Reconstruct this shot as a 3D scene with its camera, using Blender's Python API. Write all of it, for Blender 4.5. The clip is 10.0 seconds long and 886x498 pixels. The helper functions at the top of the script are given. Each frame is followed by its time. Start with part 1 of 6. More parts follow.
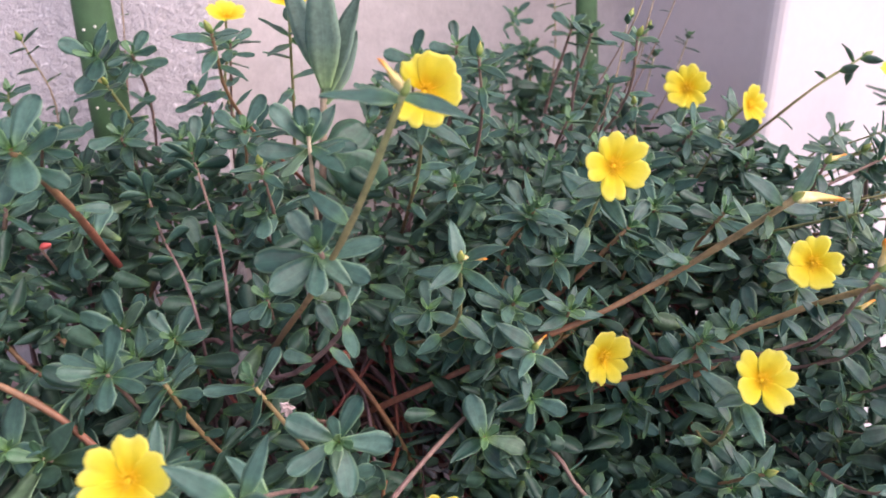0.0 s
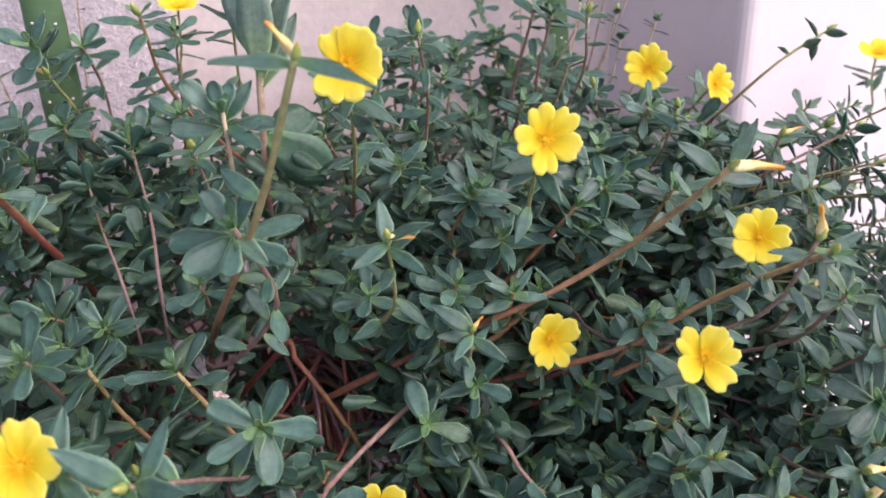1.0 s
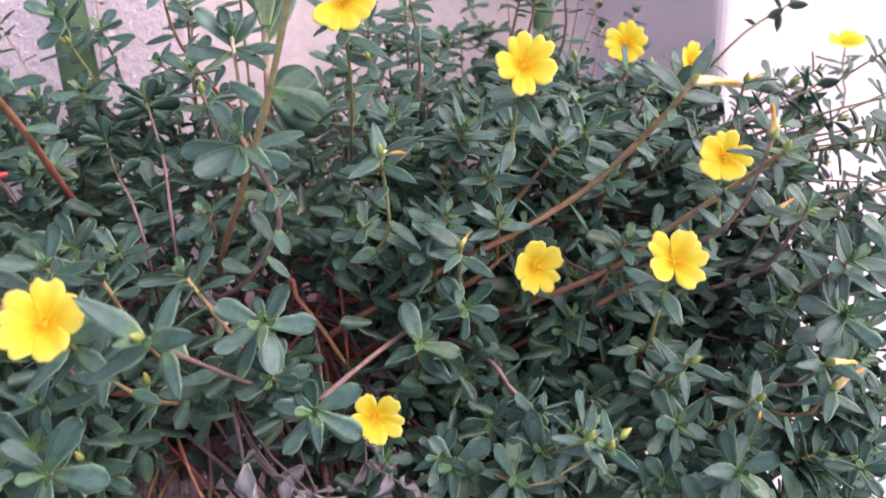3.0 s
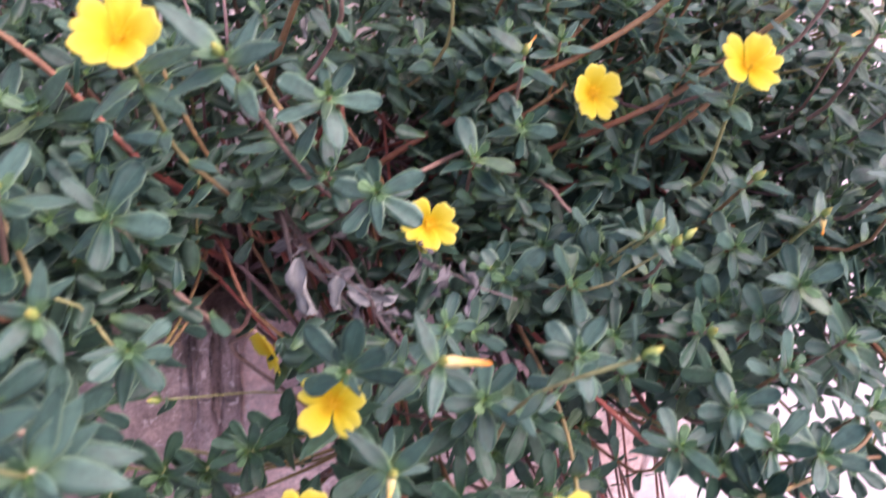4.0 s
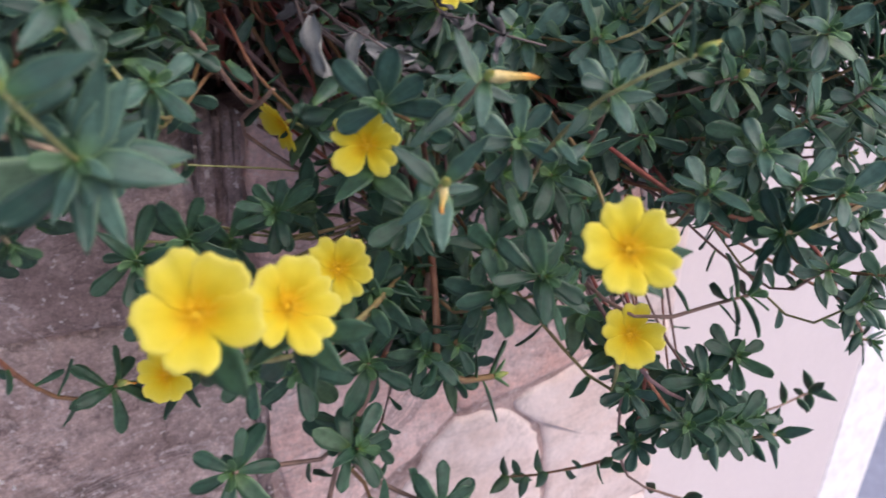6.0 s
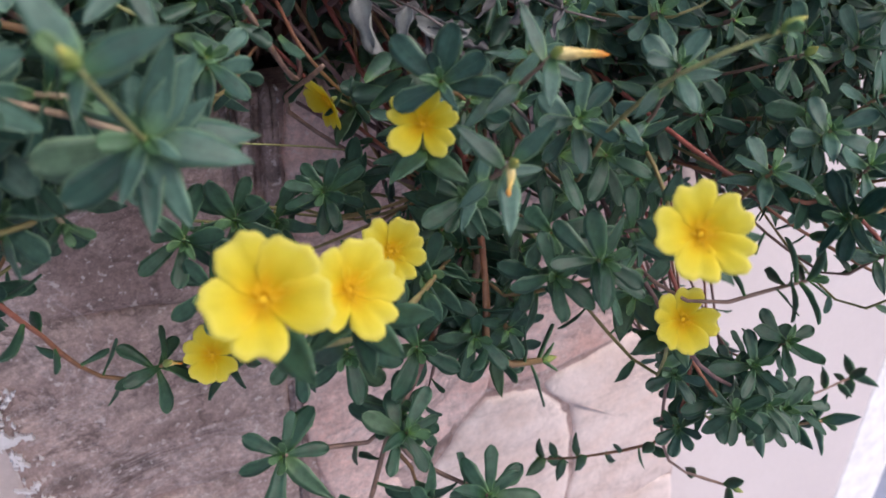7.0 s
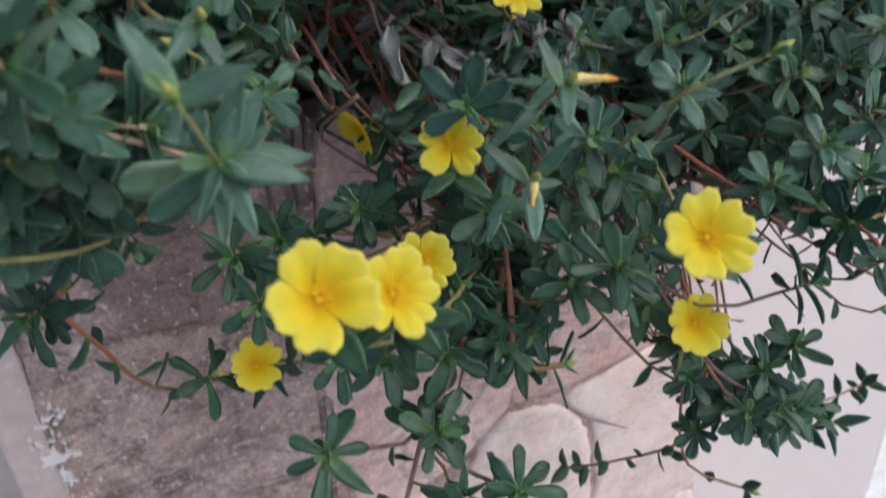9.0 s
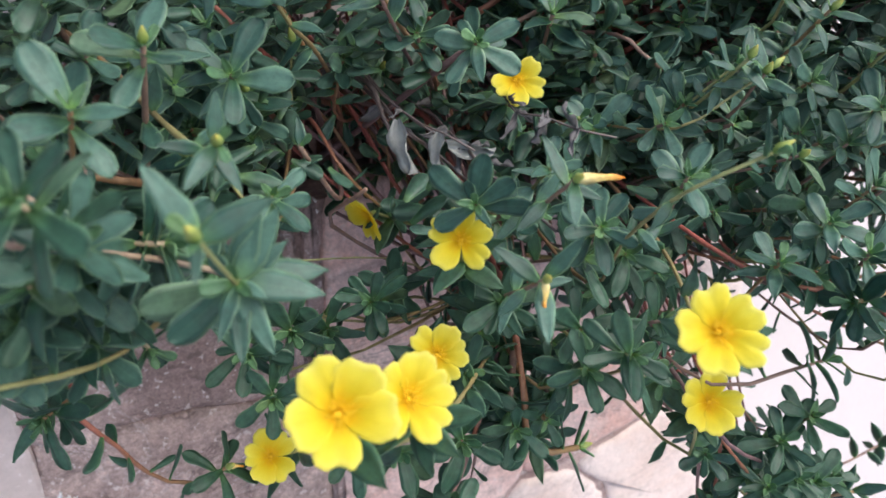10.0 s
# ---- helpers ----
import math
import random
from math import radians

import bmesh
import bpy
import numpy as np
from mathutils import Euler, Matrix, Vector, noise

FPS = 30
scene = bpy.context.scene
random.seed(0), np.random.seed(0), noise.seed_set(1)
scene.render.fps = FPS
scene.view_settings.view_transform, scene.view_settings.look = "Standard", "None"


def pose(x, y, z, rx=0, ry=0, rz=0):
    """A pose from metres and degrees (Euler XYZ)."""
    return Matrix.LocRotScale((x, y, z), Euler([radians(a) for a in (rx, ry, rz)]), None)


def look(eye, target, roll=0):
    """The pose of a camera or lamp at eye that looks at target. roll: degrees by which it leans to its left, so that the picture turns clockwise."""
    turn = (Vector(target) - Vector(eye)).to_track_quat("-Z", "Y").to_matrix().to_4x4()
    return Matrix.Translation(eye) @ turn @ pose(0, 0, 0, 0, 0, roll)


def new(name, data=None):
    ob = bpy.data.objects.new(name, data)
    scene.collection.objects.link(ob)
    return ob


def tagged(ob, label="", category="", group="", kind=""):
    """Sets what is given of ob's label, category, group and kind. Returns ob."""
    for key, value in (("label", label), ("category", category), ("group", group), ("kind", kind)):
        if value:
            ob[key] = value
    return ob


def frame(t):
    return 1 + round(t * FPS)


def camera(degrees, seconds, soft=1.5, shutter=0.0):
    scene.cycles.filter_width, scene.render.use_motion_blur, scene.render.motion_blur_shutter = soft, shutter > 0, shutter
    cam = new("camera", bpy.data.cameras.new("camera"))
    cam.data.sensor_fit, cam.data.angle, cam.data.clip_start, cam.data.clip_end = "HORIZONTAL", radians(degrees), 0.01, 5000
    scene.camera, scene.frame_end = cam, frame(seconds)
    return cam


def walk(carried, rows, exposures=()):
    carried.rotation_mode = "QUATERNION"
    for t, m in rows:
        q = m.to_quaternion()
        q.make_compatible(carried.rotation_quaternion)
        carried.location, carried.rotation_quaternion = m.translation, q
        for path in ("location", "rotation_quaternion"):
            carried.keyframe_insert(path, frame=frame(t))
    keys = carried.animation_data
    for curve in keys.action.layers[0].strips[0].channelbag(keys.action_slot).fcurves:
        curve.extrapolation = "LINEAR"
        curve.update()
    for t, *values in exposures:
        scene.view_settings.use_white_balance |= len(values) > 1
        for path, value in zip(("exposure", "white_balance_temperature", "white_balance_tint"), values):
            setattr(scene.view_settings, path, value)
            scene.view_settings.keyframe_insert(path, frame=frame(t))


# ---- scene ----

LENS = 61.3
cam = camera(LENS, 10.0, 1.6, 0.4)
# a telephone's small aperture, focused on the middle of the bed
cam.data.dof.use_dof = True
cam.data.dof.focus_distance = 0.40
cam.data.dof.aperture_fstop = 10.5

# seconds, eye, target, roll
PATH = [
    (0, (-0.1589, -0.4030, 0.2163), (0.2350, 0.4208, -0.1913), -1.25),
    (0.5, (-0.1318, -0.4082, 0.2077), (0.2440, 0.4305, -0.1865), -2.79),
    (1, (-0.1214, -0.4156, 0.1990), (0.2577, 0.4190, -0.2008), -2.84),
    (1.5, (-0.1239, -0.4249, 0.1932), (0.2669, 0.4067, -0.2016), -2.78),
    (2, (-0.1304, -0.4356, 0.1925), (0.2481, 0.4048, -0.1954), -3.30),
    (2.2, (-0.1294, -0.4404, 0.1885), (0.2430, 0.4074, -0.1891), -3.82),
    (3.3, (-0.1502, -0.4684, 0.1249), (0.2505, 0.3909, -0.1932), -2.92),
    (3.5, (-0.1584, -0.4678, 0.1104), (0.2458, 0.3913, -0.2035), -2.18),
    (4, (-0.1861, -0.4690, 0.0533), (0.2158, 0.3798, -0.2901), -0.45),
    (4.5, (-0.2119, -0.4701, 0.0306), (0.1834, 0.3735, -0.3328), -0.21),
    (5, (-0.2068, -0.4711, 0.0120), (0.2059, 0.3233, -0.4337), -0.56),
    (5.5, (-0.2048, -0.4693, 0.0031), (0.2067, 0.2974, -0.4898), -1.33),
    (6, (-0.2200, -0.4704, -0.0035), (0.1920, 0.2994, -0.4910), -1.07),
    (6.2, (-0.2308, -0.4669, 0.0016), (0.1571, 0.3187, -0.4805), -1.65),
    (7.3, (-0.2315, -0.4540, -0.0066), (0.1579, 0.3048, -0.5287), -1.22),
    (7.5, (-0.2330, -0.4534, -0.0064), (0.1602, 0.3034, -0.5285), -1.10),
    (8, (-0.2391, -0.4652, -0.0035), (0.1350, 0.3039, -0.5217), -1.79),
    (8.5, (-0.2371, -0.4731, -0.0080), (0.1393, 0.2848, -0.5408), -2.84),
    (9, (-0.2502, -0.4779, 0.0027), (0.1306, 0.3126, -0.4769), -3.08),
    (9.5, (-0.2466, -0.4804, 0.0246), (0.1425, 0.3376, -0.3991), -4.73),
    (10, (-0.2492, -0.4709, 0.0235), (0.1435, 0.3442, -0.4023), -4.68),
]
# seconds, stops, kelvin, tint
EXPOSURE = [(0, 1.09, 6650, 25), (2, 1.05, 6650, 27), (3.5, 1.35, 6600, 39), (4, 1.40, 6700, 41), (4.5, 1.52, 6750, 47), (5, 1.18, 6650, 42), (5.5, 0.75, 6600, 22), (6.2, 0.46, 6550, 19), (7.5, 0.43, 6500, 13), (8.5, 0.29, 6500, 9), (9, 0.28, 6500, 7), (9.5, 0.72, 6500, 6), (10, 0.92, 6500, 7)]
walk(cam, [(t, look(e, g, r)) for t, e, g, r in PATH], EXPOSURE)

# ---------------------------------------------------------------- light
world = bpy.data.worlds.new("World")
scene.world = world
world.use_nodes = True
wn = world.node_tree.nodes
sky = wn.new("ShaderNodeTexSky")
sky.sky_type = "NISHITA"
sky.sun_disc = False
sky.sun_elevation = radians(50)
sky.sun_rotation = radians(160)
sky.air_density, sky.dust_density = 1.0, 3.0
world.node_tree.links.new(sky.outputs[0], wn["Background"].inputs[0])
wn["Background"].inputs[1].default_value = 0.14

sun = new("sun", bpy.data.lights.new("sun", "SUN"))
sun.data.energy = 1.3
sun.data.angle = radians(40)
sun.data.color = (1.0, 0.94, 0.9)
sun.matrix_world = look((2.7, -1.5, 2.7), (0, 0, 0))


# ---------------------------------------------------------------- materials
def material(name):
    m = bpy.data.materials.new(name)
    m.use_nodes = True
    return m, m.node_tree.nodes, m.node_tree.links, m.node_tree.nodes["Principled BSDF"]


def mixed(n, l, fac, a, b, mode="MIX"):
    k = n.new("ShaderNodeMix")
    k.data_type, k.blend_type = "RGBA", mode
    for socket, value in ((k.inputs[0], fac), (k.inputs[6], a), (k.inputs[7], b)):
        if isinstance(value, (tuple, float, int)):
            socket.default_value = (*value, 1) if isinstance(value, tuple) else value
        else:
            l.new(value, socket)
    return k.outputs[2]


def ramped(n, l, fac, *stops):
    k = n.new("ShaderNodeValToRGB")
    while len(k.color_ramp.elements) < len(stops):
        k.color_ramp.elements.new(0.5)
    for e, (at, c) in zip(k.color_ramp.elements, stops):
        e.position, e.color = at, (*(c if isinstance(c, tuple) else (c, c, c)), 1)
    l.new(fac, k.inputs[0])
    return k.outputs[0]


def noisy(n, l, scale, detail=4.0, rough=0.6, stretch=None, coord="Object"):
    k = n.new("ShaderNodeTexNoise")
    k.inputs["Scale"].default_value, k.inputs["Detail"].default_value, k.inputs["Roughness"].default_value = scale, detail, rough
    c = n.new("ShaderNodeTexCoord").outputs[coord] if coord != "World" else n.new("ShaderNodeNewGeometry").outputs["Position"]
    if stretch:
        mp = n.new("ShaderNodeMapping")
        mp.inputs["Scale"].default_value = stretch
        l.new(c, mp.inputs[0])
        c = mp.outputs[0]
    l.new(c, k.inputs["Vector"])
    return k.outputs[0]


def bumped(n, l, b, height, strength, distance):
    k = n.new("ShaderNodeBump")
    k.inputs["Strength"].default_value, k.inputs["Distance"].default_value = strength, distance
    l.new(height, k.inputs["Height"])
    l.new(k.outputs[0], b.inputs["Normal"])


def leaf_material(name, dark, light, rim, per="object", gloss=0.43):
    m, n, l, b = material(name)
    uv = n.new("ShaderNodeTexCoord").outputs["UV"]
    sep = n.new("ShaderNodeSeparateXYZ")
    l.new(uv, sep.inputs[0])
    who = n.new("ShaderNodeObjectInfo").outputs["Random"] if per == "object" else n.new("ShaderNodeNewGeometry").outputs["Random Per Island"]
    base = mixed(n, l, who, dark, light)
    # a few old leaves turn olive
    base = mixed(n, l, ramped(n, l, who, (0.93, 0.0), (0.985, 0.35)), base, (0.13, 0.18, 0.05))
    spots = ramped(n, l, noisy(n, l, 260, 3, 0.6, coord="World"), (0.35, 0.78), (0.65, 1.14))
    base = mixed(n, l, 1.0, base, spots, "MULTIPLY")
    # across the blade: pale midrib and pale margin
    across = ramped(n, l, sep.outputs[1], (0.0, rim), (0.06, tuple(0.6 * v for v in rim)), (0.12, 0.0), (0.47, 0.0), (0.5, tuple(0.16 * v for v in rim)), (0.53, 0.0), (0.88, 0.0), (0.94, tuple(0.6 * v for v in rim)), (1.0, rim))
    base = mixed(n, l, 1.0, base, across, "ADD")
    # the young foot of the blade is yellower
    foot = ramped(n, l, sep.outputs[0], (0.0, (1.7, 1.6, 0.9)), (0.35, 1.0))
    base = mixed(n, l, 1.0, base, foot, "MULTIPLY")
    l.new(base, b.inputs["Base Color"])
    b.inputs["Roughness"].default_value = gloss
    b.inputs["Specular IOR Level"].default_value = 0.45
    bumped(n, l, b, noisy(n, l, 420, 2, 0.5, coord="World"), 0.25, 0.0006)
    tr = n.new("ShaderNodeBsdfTranslucent")
    l.new(mixed(n, l, 1.0, base, (1.2, 1.5, 0.7), "MULTIPLY"), tr.inputs[0])
    mx = n.new("ShaderNodeMixShader")
    mx.inputs[0].default_value = 0.20
    l.new(b.outputs[0], mx.inputs[1])
    l.new(tr.outputs[0], mx.inputs[2])
    l.new(mx.outputs[0], n["Material Output"].inputs[0])
    return m


LEAF = leaf_material("leaf_green", (0.022, 0.074, 0.055), (0.088, 0.188, 0.147), (0.13, 0.19, 0.11))
LEAF_SPRAY = leaf_material("leaf_spray", (0.022, 0.074, 0.055), (0.088, 0.188, 0.147), (0.13, 0.19, 0.11), per="island")
LEAF_DEEP = leaf_material("leaf_deep_green", (0.022, 0.072, 0.044), (0.058, 0.138, 0.090), (0.07, 0.12, 0.07))
LEAF_YOUNG = leaf_material("leaf_young", (0.080, 0.185, 0.095), (0.130, 0.255, 0.120), (0.11, 0.17, 0.08))
# leaf green darkened for inner leaves: the shade among shoots is in the colour
LEAF_SHADED = leaf_material("leaf_shaded", (0.024, 0.066, 0.044), (0.068, 0.140, 0.098), (0.06, 0.11, 0.06), per="island")
# the broad plant's own grey-green; on purslane it paints glare
LEAF_GREY_GLARE = leaf_material("leaf_grey_glare", (0.085, 0.15, 0.115), (0.12, 0.20, 0.15), (0.10, 0.15, 0.11), gloss=0.55)


def stem_material(name, low, mid, high):
    m, n, l, b = material(name)
    sep = n.new("ShaderNodeSeparateXYZ")
    l.new(n.new("ShaderNodeTexCoord").outputs["UV"], sep.inputs[0])
    c = ramped(n, l, sep.outputs[0], (0.0, low), (0.62, mid), (0.97, high))
    c = mixed(n, l, 1.0, c, ramped(n, l, noisy(n, l, 180, 4, 0.65, coord="World"), (0.3, 0.65), (0.7, 1.3)), "MULTIPLY")
    l.new(c, b.inputs["Base Color"])
    b.inputs["Roughness"].default_value = 0.5
    bumped(n, l, b, noisy(n, l, 500, 2, 0.5, coord="World"), 0.3, 0.0006)
    return m


STEM_RED = stem_material("stem_red", (0.15, 0.048, 0.044), (0.32, 0.088, 0.068), (0.27, 0.17, 0.08))
STEM_GREEN = stem_material("stem_olive", (0.15, 0.060, 0.045), (0.25, 0.145, 0.075), (0.26, 0.28, 0.11))
STEM_AMBER = stem_material("stem_amber", (0.17, 0.060, 0.045), (0.25, 0.105, 0.062), (0.34, 0.25, 0.11))
STEM_PALE = stem_material("stem_pale", (0.30, 0.17, 0.14), (0.40, 0.24, 0.20), (0.42, 0.34, 0.22))
STEM_MAUVE = stem_material("stem_mauve", (0.12, 0.072, 0.078), (0.20, 0.118, 0.120), (0.25, 0.16, 0.12))
STEM_DRY = stem_material("stem_dry", (0.065, 0.046, 0.044), (0.095, 0.068, 0.066), (0.14, 0.11, 0.105))


def petal_material():
    m, n, l, b = material("petal_yellow")
    sep = n.new("ShaderNodeSeparateXYZ")
    l.new(n.new("ShaderNodeTexCoord").outputs["UV"], sep.inputs[0])
    c = ramped(n, l, sep.outputs[0], (0.0, (0.93, 0.60, 0.010)), (0.24, (0.95, 0.70, 0.018)), (0.46, (0.97, 0.83, 0.055)), (0.8, (0.98, 0.90, 0.13)), (1.0, (0.98, 0.93, 0.26)))
    veins = noisy(n, l, 9, 3, 0.6, stretch=(0.4, 9, 1), coord="UV")
    c = mixed(n, l, 1.0, c, ramped(n, l, veins, (0.3, 0.93), (0.7, 1.03)), "MULTIPLY")
    l.new(c, b.inputs["Base Color"])
    b.inputs["Roughness"].default_value = 0.6
    b.inputs["Specular IOR Level"].default_value = 0.25
    bumped(n, l, b, veins, 0.2, 0.0008)
    tr = n.new("ShaderNodeBsdfTranslucent")
    l.new(c, tr.inputs[0])
    mx = n.new("ShaderNodeMixShader")
    mx.inputs[0].default_value = 0.62
    l.new(b.outputs[0], mx.inputs[1])
    l.new(tr.outputs[0], mx.inputs[2])
    l.new(mx.outputs[0], n["Material Output"].inputs[0])
    return m


PETAL = petal_material()


def plain(name, color, rough=0.6, grain=120.0, amount=0.25, relief=0.0, metal=0.0):
    m, n, l, b = material(name)
    k = noisy(n, l, grain, 4, 0.6, coord="World")
    l.new(mixed(n, l, 1.0, color, ramped(n, l, k, (0.3, 1 - amount), (0.7, 1 + amount)), "MULTIPLY"), b.inputs["Base Color"])
    b.inputs["Roughness"].default_value, b.inputs["Metallic"].default_value = rough, metal
    if relief:
        bumped(n, l, b, k, 0.6, relief)
    return m


STAMEN = plain("stamen_orange", (0.94, 0.65, 0.018), 0.7, 300, 0.12)
SPENT = stem_material("spent_petal", (0.70, 0.62, 0.32), (0.80, 0.56, 0.16), (0.85, 0.27, 0.012))
BUD = stem_material("bud_green", (0.16, 0.26, 0.07), (0.30, 0.36, 0.09), (0.60, 0.48, 0.10))
CACTUS = plain("cactus_green", (0.050, 0.112, 0.048), 0.5, 60, 0.25, 0.0008)
AREOLE = plain("areole_white", (0.70, 0.68, 0.60), 0.8, 500)
DRY_LEAF = plain("dry_leaf", (0.30, 0.31, 0.30), 0.8, 90, 0.35, 0.001)
DRY_DARK = plain("dry_leaf_dark", (0.12, 0.115, 0.12), 0.8, 90, 0.4, 0.001)
DRY_BLOOM = plain("dried_petal", (0.72, 0.58, 0.58), 0.8, 300, 0.3, 0.0006)
SOIL = plain("soil", (0.31, 0.22, 0.205), 0.95, 70, 0.5, 0.004)
CHIP = plain("white_paint", (0.80, 0.77, 0.78), 0.55, 90, 0.08, 0.0005)
PETAL_RED = plain("petal_red", (0.60, 0.09, 0.08), 0.6, 300)


def stone_material(name, a, b_, c_, pale=0.0, lean=0.5, gloss=0.5):
    """Layered varnished rock: mottled colours, slanting dark bands, thin pale veins, specks and pits."""
    m, n, l, b = material(name)
    who = n.new("ShaderNodeObjectInfo").outputs["Random"]
    soft = 1 - 2.2 * pale
    base = mixed(n, l, who, a, b_)
    patch = noisy(n, l, 11, 9, 0.68, stretch=(1, 1, 1.6), coord="World")
    base = mixed(n, l, ramped(n, l, patch, (0.40, 0.0), (0.58, 1.0)), base, c_)

    def slanted(scale, detail, squeeze, turn):
        k = n.new("ShaderNodeTexNoise")
        k.inputs["Scale"].default_value, k.inputs["Detail"].default_value, k.inputs["Roughness"].default_value, k.inputs["Distortion"].default_value = scale, detail, 0.66, 0.7
        mp = n.new("ShaderNodeMapping")
        mp.inputs["Rotation"].default_value, mp.inputs["Scale"].default_value = (0, turn, 0), (1, 1, squeeze)
        l.new(n.new("ShaderNodeNewGeometry").outputs["Position"], mp.inputs[0])
        l.new(mp.outputs[0], k.inputs["Vector"])
        return k.outputs[0]

    bands = slanted(9, 7, 3.2, lean * 0.5)
    base = mixed(n, l, 1.0, base, ramped(n, l, bands, (0.30, 1 - 0.50 * soft), (0.46, 1.0), (0.60, 1.0), (0.75, 1 + 0.16 * soft)), "MULTIPLY")
    crack = ramped(n, l, slanted(5, 6, 1.9, lean * 0.6), (0.478, 0.0), (0.497, 0.55 * soft), (0.506, 0.55 * soft), (0.52, 0.0))
    base = mixed(n, l, crack, base, (0.13, 0.085, 0.08))
    vein = ramped(n, l, slanted(6, 8, 1.4, -0.5), (0.485, 0.0), (0.50, 0.42 * soft + 0.06), (0.515, 0.0))
    base = mixed(n, l, vein, base, (0.66, 0.55, 0.54))
    blot = ramped(n, l, noisy(n, l, 62, 8, 0.85, coord="World"), (0.30, 1 - 0.55 * soft), (0.52, 1.0), (0.70, 1 + 0.42 * soft))
    base = mixed(n, l, 1.0, base, blot, "MULTIPLY")
    grain = noisy(n, l, 300, 5, 0.75, coord="World")
    base = mixed(n, l, 1.0, base, ramped(n, l, grain, (0.32, 1 - 0.30 * soft), (0.68, 1 + 0.24 * soft)), "MULTIPLY")
    specks = ramped(n, l, noisy(n, l, 150, 3, 0.6, coord="World"), (0.61, 0.0), (0.67, 0.8 * soft))
    base = mixed(n, l, specks, base, (0.70, 0.62, 0.60))
    l.new(base, b.inputs["Base Color"])
    b.inputs["Roughness"].default_value = gloss
    b.inputs["Specular IOR Level"].default_value = 0.4
    rel = mixed(n, l, 0.5, mixed(n, l, 0.5, bands, patch), noisy(n, l, 60, 6, 0.7, coord="World"))
    bumped(n, l, b, rel, 0.8, 0.012 * max(soft, 0.14) ** 1.5)
    return m


STONE_BROWN = stone_material("stone_brown", (0.315, 0.218, 0.198), (0.405, 0.290, 0.265), (0.530, 0.395, 0.360))
STONE_RED = stone_material("stone_tan", (0.665, 0.410, 0.355), (0.725, 0.480, 0.425), (0.790, 0.590, 0.545), pale=0.13, lean=-1.0)
STONE_PALE = stone_material("stone_pale", (0.700, 0.545, 0.485), (0.735, 0.590, 0.540), (0.765, 0.645, 0.610), pale=0.30, lean=-1.2, gloss=0.4)
STONE_RIDGE = stone_material("stone_ridge", (0.105, 0.068, 0.062), (0.520, 0.395, 0.365), (0.370, 0.270, 0.255))
MORTAR = stone_material("mortar", (0.330, 0.222, 0.203), (0.330, 0.222, 0.203), (0.510, 0.375, 0.350), pale=0.12)


def plaster(name, a, b_, scale, relief, speck=0.0, mottle=1.0):
    m, n, l, b = material(name)
    base = mixed(n, l, ramped(n, l, noisy(n, l, 5, 5, 0.65, coord="World"), (0.35, 0.0), (0.65, 1.0)), a, b_)
    fine = noisy(n, l, scale, 4, 0.7, coord="World")
    base = mixed(n, l, 1.0, base, ramped(n, l, fine, (0.3, 1 - 0.14 * mottle), (0.7, 1 + 0.08 * mottle)), "MULTIPLY")
    if speck:
        sp = ramped(n, l, noisy(n, l, 190, 2, 0.5, coord="World"), (0.62, 0.0), (0.70, speck))
        base = mixed(n, l, sp, base, (0.85, 0.82, 0.84))
    l.new(base, b.inputs["Base Color"])
    b.inputs["Roughness"].default_value = 0.85
    bumped(n, l, b, fine, 0.8, relief)
    return m


ROUGHCAST = plaster("roughcast", (0.47, 0.435, 0.465), (0.57, 0.525, 0.55), 130, 0.006, 0.6)
CONCRETE = plaster("concrete", (0.49, 0.44, 0.43), (0.59, 0.53, 0.515), 60, 0.002)
PLASTER = plaster("pale_plaster", (0.67, 0.605, 0.61), (0.70, 0.635, 0.64), 90, 0.0002, mottle=0.25)
WHITE = plaster("white_paint_post", (0.90, 0.89, 0.90), (0.94, 0.93, 0.94), 40, 0.001)
BEIGE = plaster("beige_plaster", (0.50, 0.42, 0.40), (0.60, 0.51, 0.49), 70, 0.002, 0.3)
CORNER_SHADE = plaster("brown_corner_shade", (0.36, 0.27, 0.26), (0.45, 0.35, 0.34), 60, 0.003)
PAVING = plaster("grey_paving", (0.24, 0.26, 0.34), (0.31, 0.33, 0.42), 30, 0.002)


# ---------------------------------------------------------------- helpers
def mesh_of(name, verts, faces, mat=None, uvs=None, smooth=True):
    me = bpy.data.meshes.new(name)
    me.from_pydata([tuple(v) for v in verts], [], faces)
    if uvs is not None:
        layer = me.uv_layers.new(name="UVMap").data
        for p in me.polygons:
            for li in p.loop_indices:
                layer[li].uv = uvs[me.loops[li].vertex_index]
    if smooth:
        me.polygons.foreach_set("use_smooth", [True] * len(me.polygons))
    if mat:
        me.materials.append(mat)
    me.update()
    return me


class Mass:
    """Gathers many small pieces into one mesh a material."""

    def __init__(self, at):
        self.at, self.kinds = Matrix.Translation(at), {}

    def add(self, me, m):
        verts, faces, uvs = self.kinds.setdefault(me.materials[0].name, ([], [], []))
        k, uv = len(verts), [(0.5, 0.5)] * len(me.vertices)
        if me.uv_layers:
            data = me.uv_layers[0].data
            for loop, d in zip(me.loops, data):
                uv[loop.vertex_index] = tuple(d.uv)
        m = self.at @ (m or Matrix())
        verts += [m @ v.co for v in me.vertices]
        faces += [tuple(i + k for i in p.vertices) for p in me.polygons]
        uvs += uv


